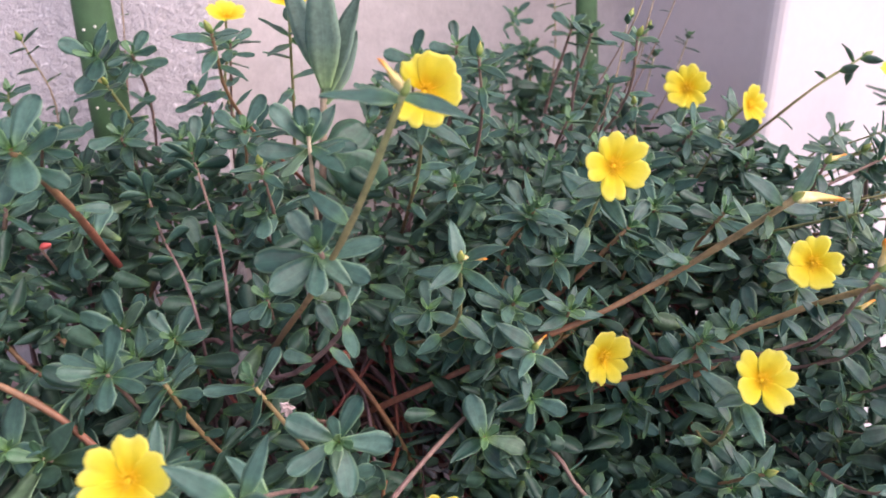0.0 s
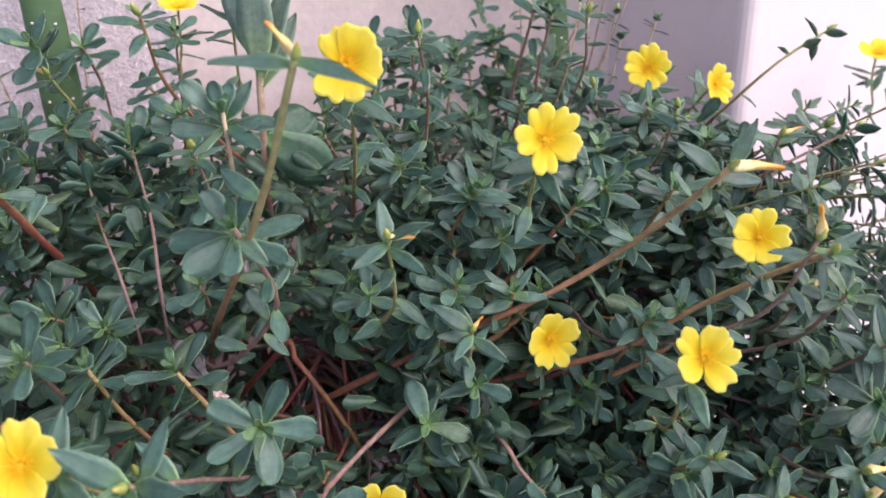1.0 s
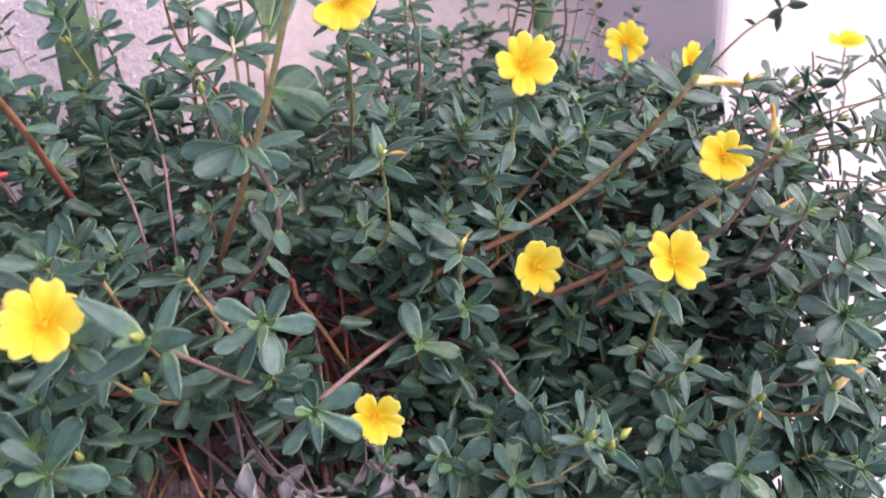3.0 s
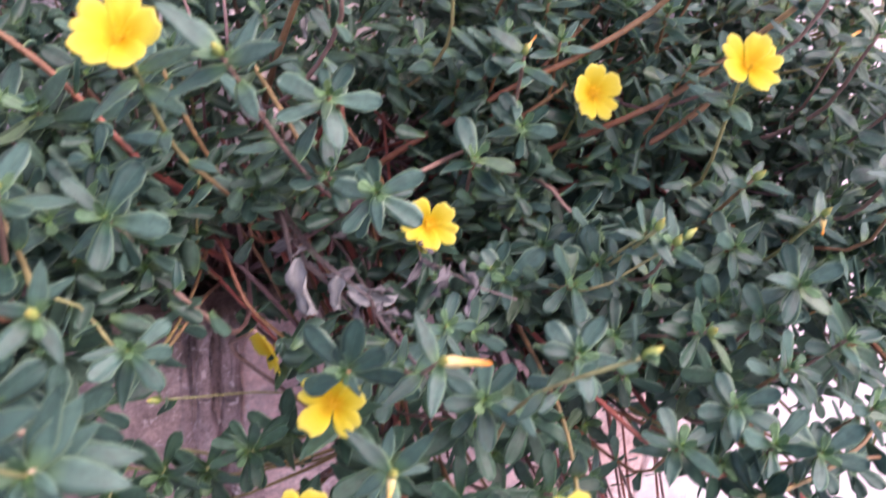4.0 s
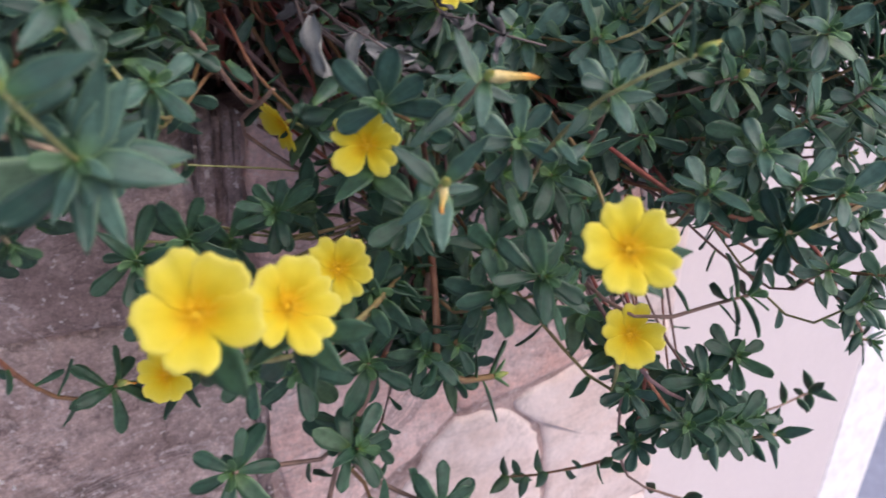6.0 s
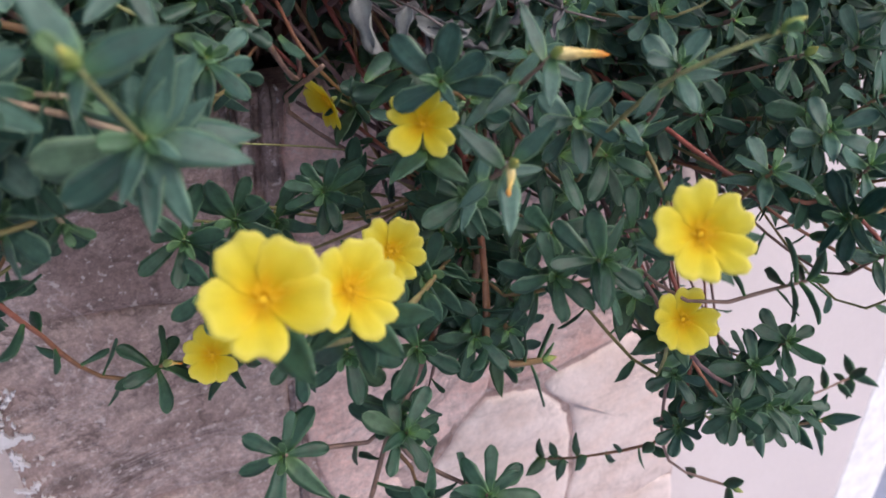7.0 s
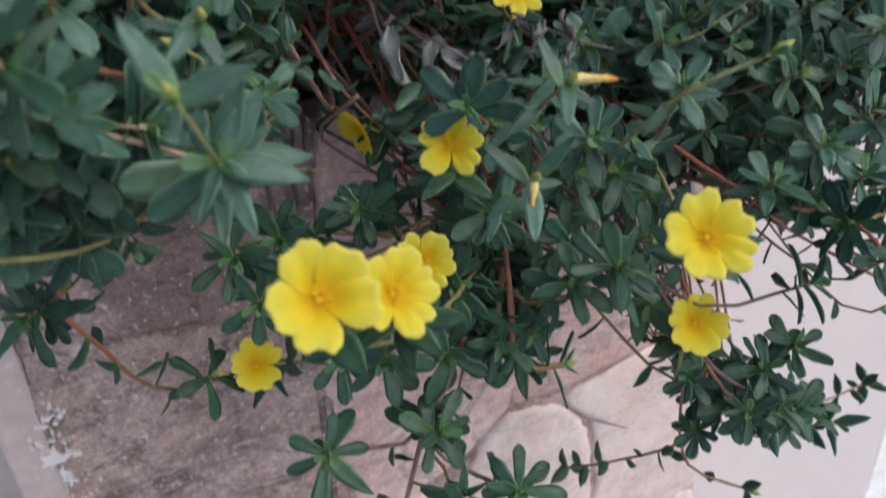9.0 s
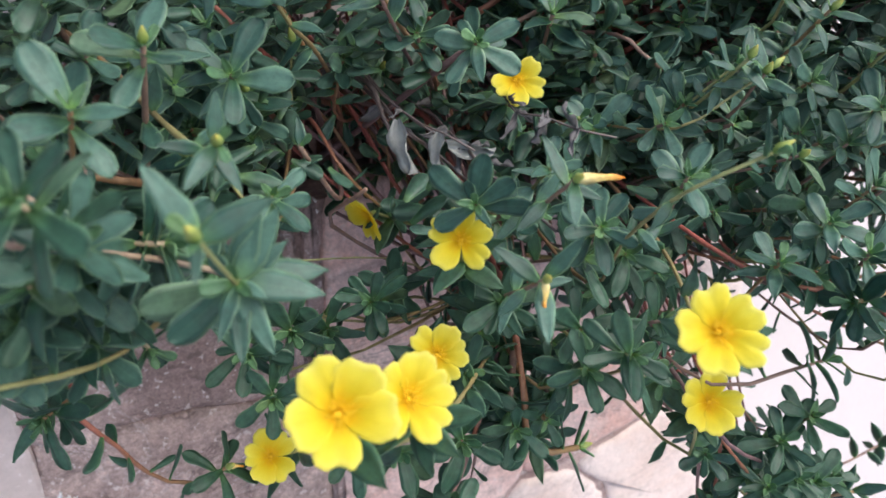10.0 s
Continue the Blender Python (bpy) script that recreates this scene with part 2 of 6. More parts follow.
def piece(name, me, parent, m=None, label=""):
    """One mesh object under a thing or a part, in the parent's own space."""
    if isinstance(parent, Mass):
        return parent.add(me, m)
    ob = new(name, me)
    ob.parent = parent
    if m is not None:
        ob.matrix_basis = m
    return tagged(ob, label)


def box(name, lo, hi, mat, bevel=0.0, segments=2):
    bm = bmesh.new()
    bmesh.ops.create_cube(bm, size=1)
    for v in bm.verts:
        v.co = Vector([lo[i] + (hi[i] - lo[i]) * (v.co[i] + 0.5) for i in range(3)])
    if bevel:
        bmesh.ops.bevel(bm, geom=bm.edges[:], offset=bevel, segments=segments, profile=0.5, affect="EDGES")
    me = bpy.data.meshes.new(name)
    bm.to_mesh(me)
    bm.free()
    me.materials.append(mat)
    return new(name, me)


def frame_of(x_axis, z_hint, at, size=1.0):
    """A matrix whose x runs along x_axis and whose z leans to z_hint."""
    x = Vector(x_axis).normalized()
    z = Vector(z_hint) - x * x.dot(Vector(z_hint))
    z = z.normalized() if z.length > 1e-6 else x.orthogonal().normalized()
    y = z.cross(x)
    m = Matrix((x, y, z)).transposed().to_4x4()
    return Matrix.Translation(at) @ m @ Matrix.Diagonal((size, size, size, 1))


def spline(points, count):
    """Points spread evenly along a smooth line through the given ones."""
    p = [Vector(q) for q in points]
    p = [2 * p[0] - p[1]] + p + [2 * p[-1] - p[-2]]
    out = []
    for i in range(1, len(p) - 2):
        for k in range(12):
            t = k / 12
            a, b, c, d = p[i - 1 : i + 3]
            out.append(0.5 * (2 * b + (c - a) * t + (2 * a - 5 * b + 4 * c - d) * t * t + (3 * b - a - 3 * c + d) * t**3))
    out.append(p[-2])
    far = [0.0]
    for a, b in zip(out, out[1:]):
        far.append(far[-1] + (b - a).length)
    line, j = [], 0
    for k in range(count):
        want = far[-1] * k / (count - 1)
        while j < len(far) - 2 and far[j + 1] < want:
            j += 1
        u = (want - far[j]) / max(far[j + 1] - far[j], 1e-9)
        line.append(out[j].lerp(out[j + 1], u))
    return line, far[-1]


def tube(name, line, radii, mat, sides=6):
    verts, faces, uvs = [], [], []
    up = Vector((0.31, 0.2, 0.93))
    for i, c in enumerate(line):
        d = (line[min(i + 1, len(line) - 1)] - line[max(i - 1, 0)]).normalized()
        a = d.cross(up)
        a = a.normalized() if a.length > 1e-4 else d.orthogonal().normalized()
        b = d.cross(a)
        for k in range(sides):
            w = 2 * math.pi * k / sides
            verts.append(c + (a * math.cos(w) + b * math.sin(w)) * radii[i])
            uvs.append((i / (len(line) - 1), k / sides))
    for i in range(len(line) - 1):
        for k in range(sides):
            a, b = i * sides + k, i * sides + (k + 1) % sides
            faces.append((a, a + sides, b + sides, b))
    faces.append(tuple(range(sides)))
    faces.append(tuple(reversed(range(len(verts) - sides, len(verts)))))
    return mesh_of(name, verts, faces, mat, uvs)


# ---------------------------------------------------------------- blades
def blade(name, width, mat, shape="spoon", droop=0.12, fold=0.10, twist=0.0, thick=0.05, rows=8, cols=5, wave=0.012):
    """A closed succulent leaf, 1 long along x; the width is a share of the length."""
    verts, faces, uvs = [], [], []
    half = cols // 2

    def wide(s):
        if shape == "spoon":
            return (0.17 * (1 - s) + 1.0 * s**1.05) * max(1 - s**4.2, 0.0) ** 0.5
        if shape == "round":
            return (0.12 * (1 - s) + 1.02 * s**0.8) * max(1 - s**3.0, 0.0) ** 0.5
        return math.sin(math.pi * (0.04 + 0.96 * s) ** 0.80) ** 0.85 if s < 1 else 0.0

    most = max(wide(i / 40) for i in range(41))
    for side in (1, -1):
        for i in range(rows + 1):
            s = i / rows
            s = 1 - (1 - s) ** 1.75
            w = width * 0.5 * max(wide(s) / most, 0.02) * (1 + 0.05 * math.sin(14 * s + 9 * width) + 0.03 * math.sin(31 * s + 20 * droop))
            for j in range(-half, half + 1):
                v = j / half
                if side < 0 and abs(j) == half:
                    continue
                body = thick * (1 - v * v) * (0.35 + 0.65 * math.sin(math.pi * min(s * 0.9 + 0.1, 1)))
                z = fold * width * abs(v) ** 1.5 - droop * s * s + (body * 0.35 if side > 0 else -body * 0.65)
                z += wave * math.sin(s * 11 + 2 * v) * abs(v)
                c, n_ = math.cos(twist * s), math.sin(twist * s)
                y = v * w
                verts.append((s, y * c - z * n_, y * n_ + z * c))
                uvs.append((s, 0.5 + 0.5 * v))
    top = cols

    def idx(side, i, j):
        if side > 0 or j in (0, cols - 1):
            return i * cols + j
        return (rows + 1) * cols + i * (cols - 2) + j - 1

    for i in range(rows):
        for j in range(cols - 1):
            faces.append((idx(1, i, j), idx(1, i + 1, j), idx(1, i + 1, j + 1), idx(1, i, j + 1)))
            faces.append((idx(-1, i, j), idx(-1, i, j + 1), idx(-1, i + 1, j + 1), idx(-1, i + 1, j)))
    return mesh_of(name, verts, faces, mat, uvs)


SHAPES = [("spoon", 0.42, 0.10, 0.12), ("spoon", 0.46, 0.22, 0.16), ("spoon", 0.36, 0.02, 0.10), ("round", 0.50, 0.12, 0.10), ("spoon", 0.43, -0.08, 0.18), ("lance", 0.38, 0.14, 0.15)]
BLADES = [blade("leaf", w, LEAF, s, d, f, twist=0.5 * (i % 3 - 1)) for i, (s, w, d, f) in enumerate(SHAPES)]
BLADES_LOW = [blade("leaf", w, LEAF, s, d, f, rows=5, cols=3, twist=0.6 * (i % 3 - 1)) for i, (s, w, d, f) in enumerate(SHAPES)]
BLADES_DEEP = [blade("leaf", w * 0.84, LEAF_DEEP, s, d + 0.08, f, twist=0.5 * (i % 3 - 1)) for i, (s, w, d, f) in enumerate(SHAPES)]
BLADES_ROUND = [blade("leaf", w, LEAF_DEEP, s, d, f, twist=t) for s, w, d, f, t in (("round", 0.58, 0.14, 0.10, 0.3), ("spoon", 0.52, 0.06, 0.14, -0.4), ("round", 0.50, 0.24, 0.08, 0.0))]
LANCES = [blade("leaf", w, LEAF, "lance", d, f, twist=t) for w, d, f, t in ((0.34, 0.08, 0.10, 0.3), (0.38, 0.16, 0.08, -0.4), (0.31, 0.0, 0.12, 0.1))]
LANCES_DEEP = [blade("leaf", w, LEAF_DEEP, "lance", d, f, twist=t) for w, d, f, t in ((0.46, 0.12, 0.10, 0.3), (0.50, 0.2, 0.08, -0.3))]
# paler copies for shoots by the pillar, its glare put into their colour
BLADES_GLARE = [blade("leaf", w * 0.92, LEAF_GREY_GLARE, s, d, f, twist=0.5 * (i % 3 - 1)) for i, (s, w, d, f) in enumerate(SHAPES)]
LANCES_GLARE = [blade("leaf", w, LEAF_GREY_GLARE, "lance", d, f, twist=t) for w, d, f, t in ((0.38, 0.12, 0.14, 0.3), (0.44, 0.2, 0.10, -0.4))]
YOUNG = [blade("young_leaf", w, LEAF_YOUNG, s, d, f, rows=6, cols=5, thick=0.035) for s, w, d, f in (("spoon", 0.46, -0.08, 0.16), ("lance", 0.42, 0.04, 0.20), ("spoon", 0.50, 0.10, 0.12))]


# ---------------------------------------------------------------- flowers
def petal_mesh(name, width, notch, cup, seed):
    """A broad heart-shaped petal with a soft wavy margin, 1 long along x."""
    rng = random.Random(seed)
    rows, cols, verts, faces, uvs = 9, 19, [], [], []
    ph = [rng.uniform(0, 6.3) for _ in range(4)]
    for side in (1, -1):
        for i in range(rows + 1):
            s = i / rows
            for j in range(cols):
                v = 2 * j / (cols - 1) - 1
                reach = 1 - notch * math.exp(-(((v - 0.15 * math.sin(ph[3])) / 0.22) ** 2)) - 0.38 * abs(v) ** 2.9 + 0.012 * math.sin(7 * v + ph[0]) + 0.014 * math.sin(19 * v + ph[2])
                r = 0.03 + 0.97 * s * reach
                a = v * radians(49) * width * (1 - 0.10 * s**4)
                x, y = r * math.cos(a), r * math.sin(a)
                z = cup * r**1.4 - 0.34 * max(s - 0.60, 0) + 0.018 * s * math.sin(3 * v + ph[1]) + 0.010 * s * s * math.sin(9 * v + ph[2])
                verts.append((x, y, z - (0.0 if side > 0 else 0.004)))
                uvs.append((s, j / (cols - 1)))
    n = (rows + 1) * cols
    for i in range(rows):
        for j in range(cols - 1):
            a = i * cols + j
            faces.append((a, a + cols, a + cols + 1, a + 1))
            faces.append((n + a, n + a + 1, n + a + cols + 1, n + a + cols))
    ring = list(range(cols)) + [i * cols + cols - 1 for i in range(1, rows + 1)] + [rows * cols + j for j in range(cols - 2, -1, -1)] + [i * cols for i in range(rows - 1, 0, -1)]
    for a, b in zip(ring, ring[1:] + ring[:1]):
        faces.append((a, b, n + b, n + a))
    return mesh_of(name, verts, faces, PETAL, uvs)


PETALS = [petal_mesh("petal", w, k, c, i) for i, (w, k, c) in enumerate(((0.96, 0.14, 0.50), (1.02, 0.11, 0.54), (0.92, 0.15, 0.48), (0.98, 0.09, 0.52), (0.95, 0.17, 0.50)))]


def stamens_mesh():
    """A loose tuft of thin filaments with small anthers."""
    rng = random.Random(5)
    verts, faces = [], []
    for _ in range(60):
        w, r, h = rng.uniform(0, 6.3), 0.04 + 0.22 * rng.random() ** 1.3, rng.uniform(0.08, 0.17)
        a = Vector((0.05 * math.cos(w + 0.4), 0.05 * math.sin(w + 0.4), 0.005))
        b = Vector((r * math.cos(w), r * math.sin(w), h))
        d = (b - a).normalized()
        u = d.orthogonal().normalized()
        t = d.cross(u)
        for c, q, e in ((a.lerp(b, 0.5), 0.008, (b - a) * 0.5), (b, 0.015, d * 0.024)):
            k = len(verts)
            verts += [c - e, c + u * q, c + t * q, c - u * q, c - t * q, c + e]
            faces += [(k, k + 2, k + 1), (k, k + 3, k + 2), (k, k + 4, k + 3), (k, k + 1, k + 4), (k + 5, k + 1, k + 2), (k + 5, k + 2, k + 3), (k + 5, k + 3, k + 4), (k + 5, k + 4, k + 1)]
    # the low crown in the middle from which they spring
    k = len(verts)
    verts += [(0.06 * math.cos(0.7854 * i), 0.06 * math.sin(0.7854 * i), 0.012) for i in range(8)] + [(0, 0, 0.040)]
    faces += [(k + i, k + (i + 1) % 8, k + 8) for i in range(8)]
    return mesh_of("stamen_tuft", verts, faces, STAMEN)


STAMENS = stamens_mesh()


def turned(name, profile, mat, sides=8, ridges=0.0, lean=0.0):
    """A body turned about x from (x, radius) pairs."""
    verts, faces, uvs = [], [], []
    for i, (x, r) in enumerate(profile):
        for k in range(sides):
            w = 2 * math.pi * k / sides
            q = r * (1 + ridges * math.cos(3 * w + 4 * x))
            verts.append((x, q * math.cos(w) + lean * x * x, q * math.sin(w) - 0.6 * lean * x * x))
            uvs.append((i / (len(profile) - 1), k / sides))
    for i in range(len(profile) - 1):
        for k in range(sides):
            a, b = i * sides + k, i * sides + (k + 1) % sides
            faces.append((a, b, b + sides, a + sides))
    faces += [tuple(reversed(range(sides))), tuple(range(len(verts) - sides, len(verts)))]
    return mesh_of(name, verts, faces, mat, uvs)


CALYX = turned("calyx", [(-0.45, 0.05), (-0.30, 0.12), (-0.15, 0.15), (-0.06, 0.10)], BUD)
BUD_BODY = turned("bud", [(0.0, 0.06), (0.15, 0.20), (0.40, 0.25), (0.70, 0.16), (0.92, 0.06), (1.0, 0.01)], BUD, 8, 0.10)


def rolled_petals(name, seed):
    """A wilted flower: petals rolled into a creased, slightly bent cone, 1 long along x."""
    rng = random.Random(seed)
    rows, sides, verts, faces, uvs = 12, 12, [], [], []
    ph = [rng.uniform(0, 6.3) for _ in range(5)]
    bend = rng.uniform(-0.12, 0.12)
    for i in range(rows + 1):
        x = i / rows
        r = 0.10 + 0.045 * math.sin(math.pi * min(x * 1.5, 1)) - 0.05 * x + 0.012 * math.sin(9 * x + ph[0])
        if i == rows:
            r *= 0.45
        for k in range(sides):
            w = 2 * math.pi * k / sides
            q = r * (1 + 0.20 * math.sin(3 * w + 3.5 * x + ph[1]) + 0.12 * math.sin(5 * w - 6 * x + ph[2]) + rng.uniform(-0.06, 0.06))
            verts.append((x + 0.03 * math.sin(2 * w + ph[3]) * x, q * math.cos(w) + bend * x * x + 0.02 * math.sin(6 * x + ph[4]), q * 0.85 * math.sin(w) - 0.10 * x * x))
            uvs.append((x, k / sides))
    for i in range(rows):
        for k in range(sides):
            a, b = i * sides + k, i * sides + (k + 1) % sides
            faces.append((a, b, b + sides, a + sides))
    faces += [tuple(reversed(range(sides))), tuple(range(len(verts) - sides, len(verts)))]
    return mesh_of(name, verts, faces, SPENT, uvs)


SPENT_BODIES = [rolled_petals("spent_flower", q) for q in range(4)]


def flower_on(parent, at, axis, size, phase, count=5, seed=0, slim=1.0):
    """Petals, stamens and calyx as one part with pieces under it; size is the flower's width."""
    rng = random.Random(seed)
    ax = Vector(axis).normalized()
    side = Vector((0, 0, 1)).cross(ax)
    side = side.normalized() if side.length > 0.05 else Vector((1, 0, 0))
    head = piece("flower", CALYX, parent, frame_of(ax, side, at, size * 0.30), "open yellow flower")
    up = ax.cross(side)
    base = Matrix((side, up, ax)).transposed().to_4x4()
    inv = head.matrix_basis.inverted()
    turns = phase if isinstance(phase, tuple) else [phase + 72 * k + rng.uniform(-9, 9) for k in range(count)]
    for k, turn in enumerate(turns):
        w = radians(turn)
        tilt = radians(rng.uniform(-0.5, 0.7)) if rng.random() < 0.85 else radians(rng.uniform(2, 5))
        long, broad = size * 0.485 * rng.uniform(0.93, 1.06), size * 0.485 * slim * rng.uniform(0.88, 1.06)
        m = Matrix.Translation(at) @ base @ Matrix.Rotation(w, 4, "Z") @ Matrix.Rotation(-tilt, 4, "Y") @ Matrix.Rotation(radians(0.35), 4, "X") @ Matrix.Diagonal((long, broad, long, 1))
        piece("petal", PETALS[rng.randrange(5)], head, inv @ m)
    piece("stamen_tuft", STAMENS, head, inv @ Matrix.Translation(at) @ base @ Matrix.Diagonal((size * 0.52, size * 0.52, size * 0.52, 1)), "orange-yellow tuft of stamens")
    return head


# ---------------------------------------------------------------- shoots
SOIL_TOP = -0.150


def rooted(tip, axis, rng, length=0.08):
    """A way for a stem from the soil up and over to the tip."""
    t, a = Vector(tip), Vector(axis).normalized()
    fx = min(max(t.x * 0.9 + rng.uniform(-0.14, 0.14), -0.31), 0.28)
    foot = Vector((fx, min(max(0.07 + rng.uniform(0, 0.08), t.y + 0.03), 0.25), SOIL_TOP - 0.010))
    near = t - a * length
    wob = Vector((rng.uniform(-0.025, 0.025), rng.uniform(-0.01, 0.02), rng.uniform(0, 0.02)))
    if t.z < -0.02 or t.y < -0.1:
        crest = Vector((0.6 * foot.x + 0.4 * near.x, 0.35 * foot.y + 0.4 * near.y, max(SOIL_TOP + 0.045, 0.5 * near.z - 0.02))) + wob
        if near.z < -0.12:
            crest = Vector((0.5 * (foot.x + near.x), -0.035, SOIL_TOP + 0.045)) + wob
            if near.x < -0.17:
                foot.x, crest.x = near.x * 1.05, near.x - 0.02 + wob.x
            elif near.x < -0.08:
                foot.x, crest.x = max(foot.x, -0.05), -0.025 + wob.x
                return [foot, foot.lerp(crest, 0.5) + Vector((0, 0.01, 0.03)), crest, Vector((-0.060, -0.150, -0.180)) + 0.4 * wob, near + Vector((0.015, 0.004, -0.006)), t]
        belly = crest.lerp(near, 0.55) + Vector((rng.uniform(-0.02, 0.02), 0.006, -0.014 - 0.02 * rng.random()))
        return [foot, foot.lerp(crest, 0.5) + Vector((0, 0.01, 0.03)), crest, belly, near, t]
    return [foot, foot.lerp(near, 0.5) + Vector((rng.uniform(-0.03, 0.03), 0.02, 0.01)), near, t]


def shoot(points, seed, end="rosette", size=0.024, leaves=12, leafy=0.45, thick=0.0017, stem=None, blades=None, label="", crown=7, bloom=None, name="purslane_shoot", spread=1.0, mass=None, young=5, guard=False, spokes=(), facing=None, free=False):
    """One stem with its leaves and what it bears at its end."""
    rng = random.Random(seed)
    line, far = spline(points, 26)
    if mass:
        root, mass.at = mass, Matrix.Translation(line[0])
    else:
        root = tagged(new(name), label or "leafy purslane shoot with reddish stem growing from the planter", "purslane shoot", "purslane shoots in the planter")
        root.location = line[0]
    start = line[0].copy()
    line = [p - start for p in line]
    tip_r = thick * 0.55
    if not mass or rng.random() < 0.45:
        piece("stem", tube("stem", line, [(thick + (tip_r - thick) * (i / 25) ** 0.8) * (1 + 0.10 * math.sin(2.1 * i + seed) + rng.uniform(-0.05, 0.05)) for i in range(26)], stem or (STEM_MAUVE if mass else rng.choice((STEM_RED, STEM_RED, STEM_MAUVE, STEM_MAUVE, STEM_GREEN)))), root)
    blades = blades or BLADES
    whirl = rng.uniform(0, 6.3)

    def leaf(at, along, turn, out, length, kind, what="leaf"):
        a = along.orthogonal().normalized()
        b = along.cross(a)
        r = a * math.cos(turn) + b * math.sin(turn)
        d = r * math.sin(out) + along * math.cos(out)
        z = along * math.sin(out) - r * math.cos(out)
        d.z -= 0.10 * rng.random()
        if guard and covered(start + at + d * 0.6 * length):
            return
        if not free and any(hides_bloom(start + at + d * q * length) for q in (0.35, 0.7, 1.0)):
            return
        piece(what, rng.choice(kind), root, frame_of(d, z, at + r * tip_r * 0.6, length))

    for k in range(leaves):
        s = 1 - leafy + leafy * (k + 0.5 * rng.random()) / leaves
        i = min(int(s * 25), 24)
        at = line[i].lerp(line[i + 1], s * 25 - i)
        along = (line[i + 1] - line[i]).normalized()
        whirl += 2.399 + rng.uniform(-0.35, 0.35) if k % 3 else math.pi + rng.uniform(-0.3, 0.3)
        leaf(at, along, whirl, radians(rng.uniform(62, 98)) * spread, size * rng.uniform(0.62, 0.98), blades)
    tip, along = line[-1], (line[-1] - line[-2]).normalized()
    drop = 0.013 if end == "flower" else 0.0
    for k in range(crown):
        whirl += 2.399 + rng.uniform(-0.2, 0.2)
        low = (k + 0.5) / crown
        leaf(tip - along * (drop + 0.012 * (1 - low)), along, whirl, radians(88 - 34 * low + rng.uniform(-9, 9)) * spread, size * rng.uniform(0.86, 1.12), blades)
    if spokes:
        # leaves of a whorl set by their turn about the way it faces, their opening and their length
        ax = Vector(facing).normalized() if facing else along
        side = Vector((0, 0, 1)).cross(ax).normalized()
        up = ax.cross(side)
        for k, (turn, out, long) in enumerate(spokes):
            r = side * math.cos(radians(turn)) + up * math.sin(radians(turn))
            d = r * math.sin(radians(out)) + ax * math.cos(radians(out))
            piece("leaf", blades[k % len(blades)], root, frame_of(d, ax * math.sin(radians(out)) - r * math.cos(radians(out)), tip - ax * (0.002 + 0.0012 * (len(spokes) - k)), long / 1000))
    if end == "rosette":
        for k in range(young):
            whirl += 2.399
            leaf(tip, along, whirl, radians(46 - 8 * k), size * (0.52 - 0.06 * k), YOUNG, "young_leaf")
    elif end == "bud":
        piece("bud", BUD_BODY, root, frame_of(along + Vector((rng.uniform(-0.3, 0.3), rng.uniform(-0.3, 0.3), 0.1)), (0, 0, 1), tip, 0.0085), "closed yellow-green bud")
        leaf(tip, along, whirl + 1, radians(50), size * 0.4, YOUNG, "young_leaf")
        leaf(tip, along, whirl + 3.3, radians(42), size * 0.35, YOUNG, "young_leaf")
    elif end == "spent":
        d, n_ = bloom
        piece("bud", BUD_BODY, root, frame_of(along, (0, 0, 1), tip - along * 0.002, 0.008), "small green bud")
        piece("spent_flower", SPENT_BODIES[seed % 4], root, frame_of(d, (0, 0, 1), tip, n_), "wilted orange-tipped flower")
    elif end == "flower":
        axis, width, phase, count, slim = bloom
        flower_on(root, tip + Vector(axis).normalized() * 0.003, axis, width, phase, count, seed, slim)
    return root


def outward(x, z, rng, wild=0.35):
    """The way a tip faces: up among the upper shoots, forward where they hang."""
    h = min(max((z + 0.20) / 0.30, 0), 1)
    v = Vector((rng.uniform(-wild, wild) - 0.15, -0.95 + 0.55 * h + rng.uniform(-wild, wild) * 0.5, 0.30 + 0.60 * h + rng.uniform(-wild, wild) * 0.5))
    return v.normalized()


# ---------------------------------------------------------------- setting
GROUND = -1.36
tagged(box("ground", (-6, -6, GROUND - 0.1), (8, 6, GROUND), PAVING), "grey paved ground below the planter", "ground", kind="structure")

planter = tagged(box("planter_wall", (-0.328, 0.0035, GROUND), (0.316, 0.052, -0.160), MORTAR, 0.003), "stone-clad front wall of the raised planter", "planter wall", kind="structure")
tagged(box("wall_end", (-0.358, 0.000, GROUND), (-0.328, 0.32, -0.150), BEIGE, 0.004), "narrow beige plastered end of the planter wall", "wall", kind="structure")
tagged(box("low_wall", (0.290, 0.100, GROUND), (0.440, 0.30, -0.156), PLASTER, 0.003), "low plastered wall between the planter and the pillar", "wall", kind="structure")
tagged(box("planter_end", (0.290, 0.052, GROUND), (0.316, 0.100, -0.156), MORTAR), "mortared end of the planter", "planter wall", kind="structure")
tagged(box("pillar", (0.426, 0.100, GROUND), (0.912, 0.45, 1.4), PLASTER, 0.012, 4), "pale pinkish plastered pillar", "pillar", kind="structure")
# brown strip stands in for the shade on the pillar's far corner
tagged(box("trim", (0.905, 0.122, GROUND), (0.937, 0.44, 1.4), CORNER_SHADE, 0.002), "narrow brownish mortar joint beside the pillar", "trim", kind="structure")
tagged(box("gate_post", (0.938, 0.115, GROUND), (1.095, 0.30, 1.4), WHITE, 0.006), "white painted post beside the pillar", "post", kind="structure")
tagged(box("wall_back", (-3.0, 0.30, GROUND), (0.426, 0.42, 1.6), CONCRETE), "weathered pale concrete back wall", "wall", kind="structure")
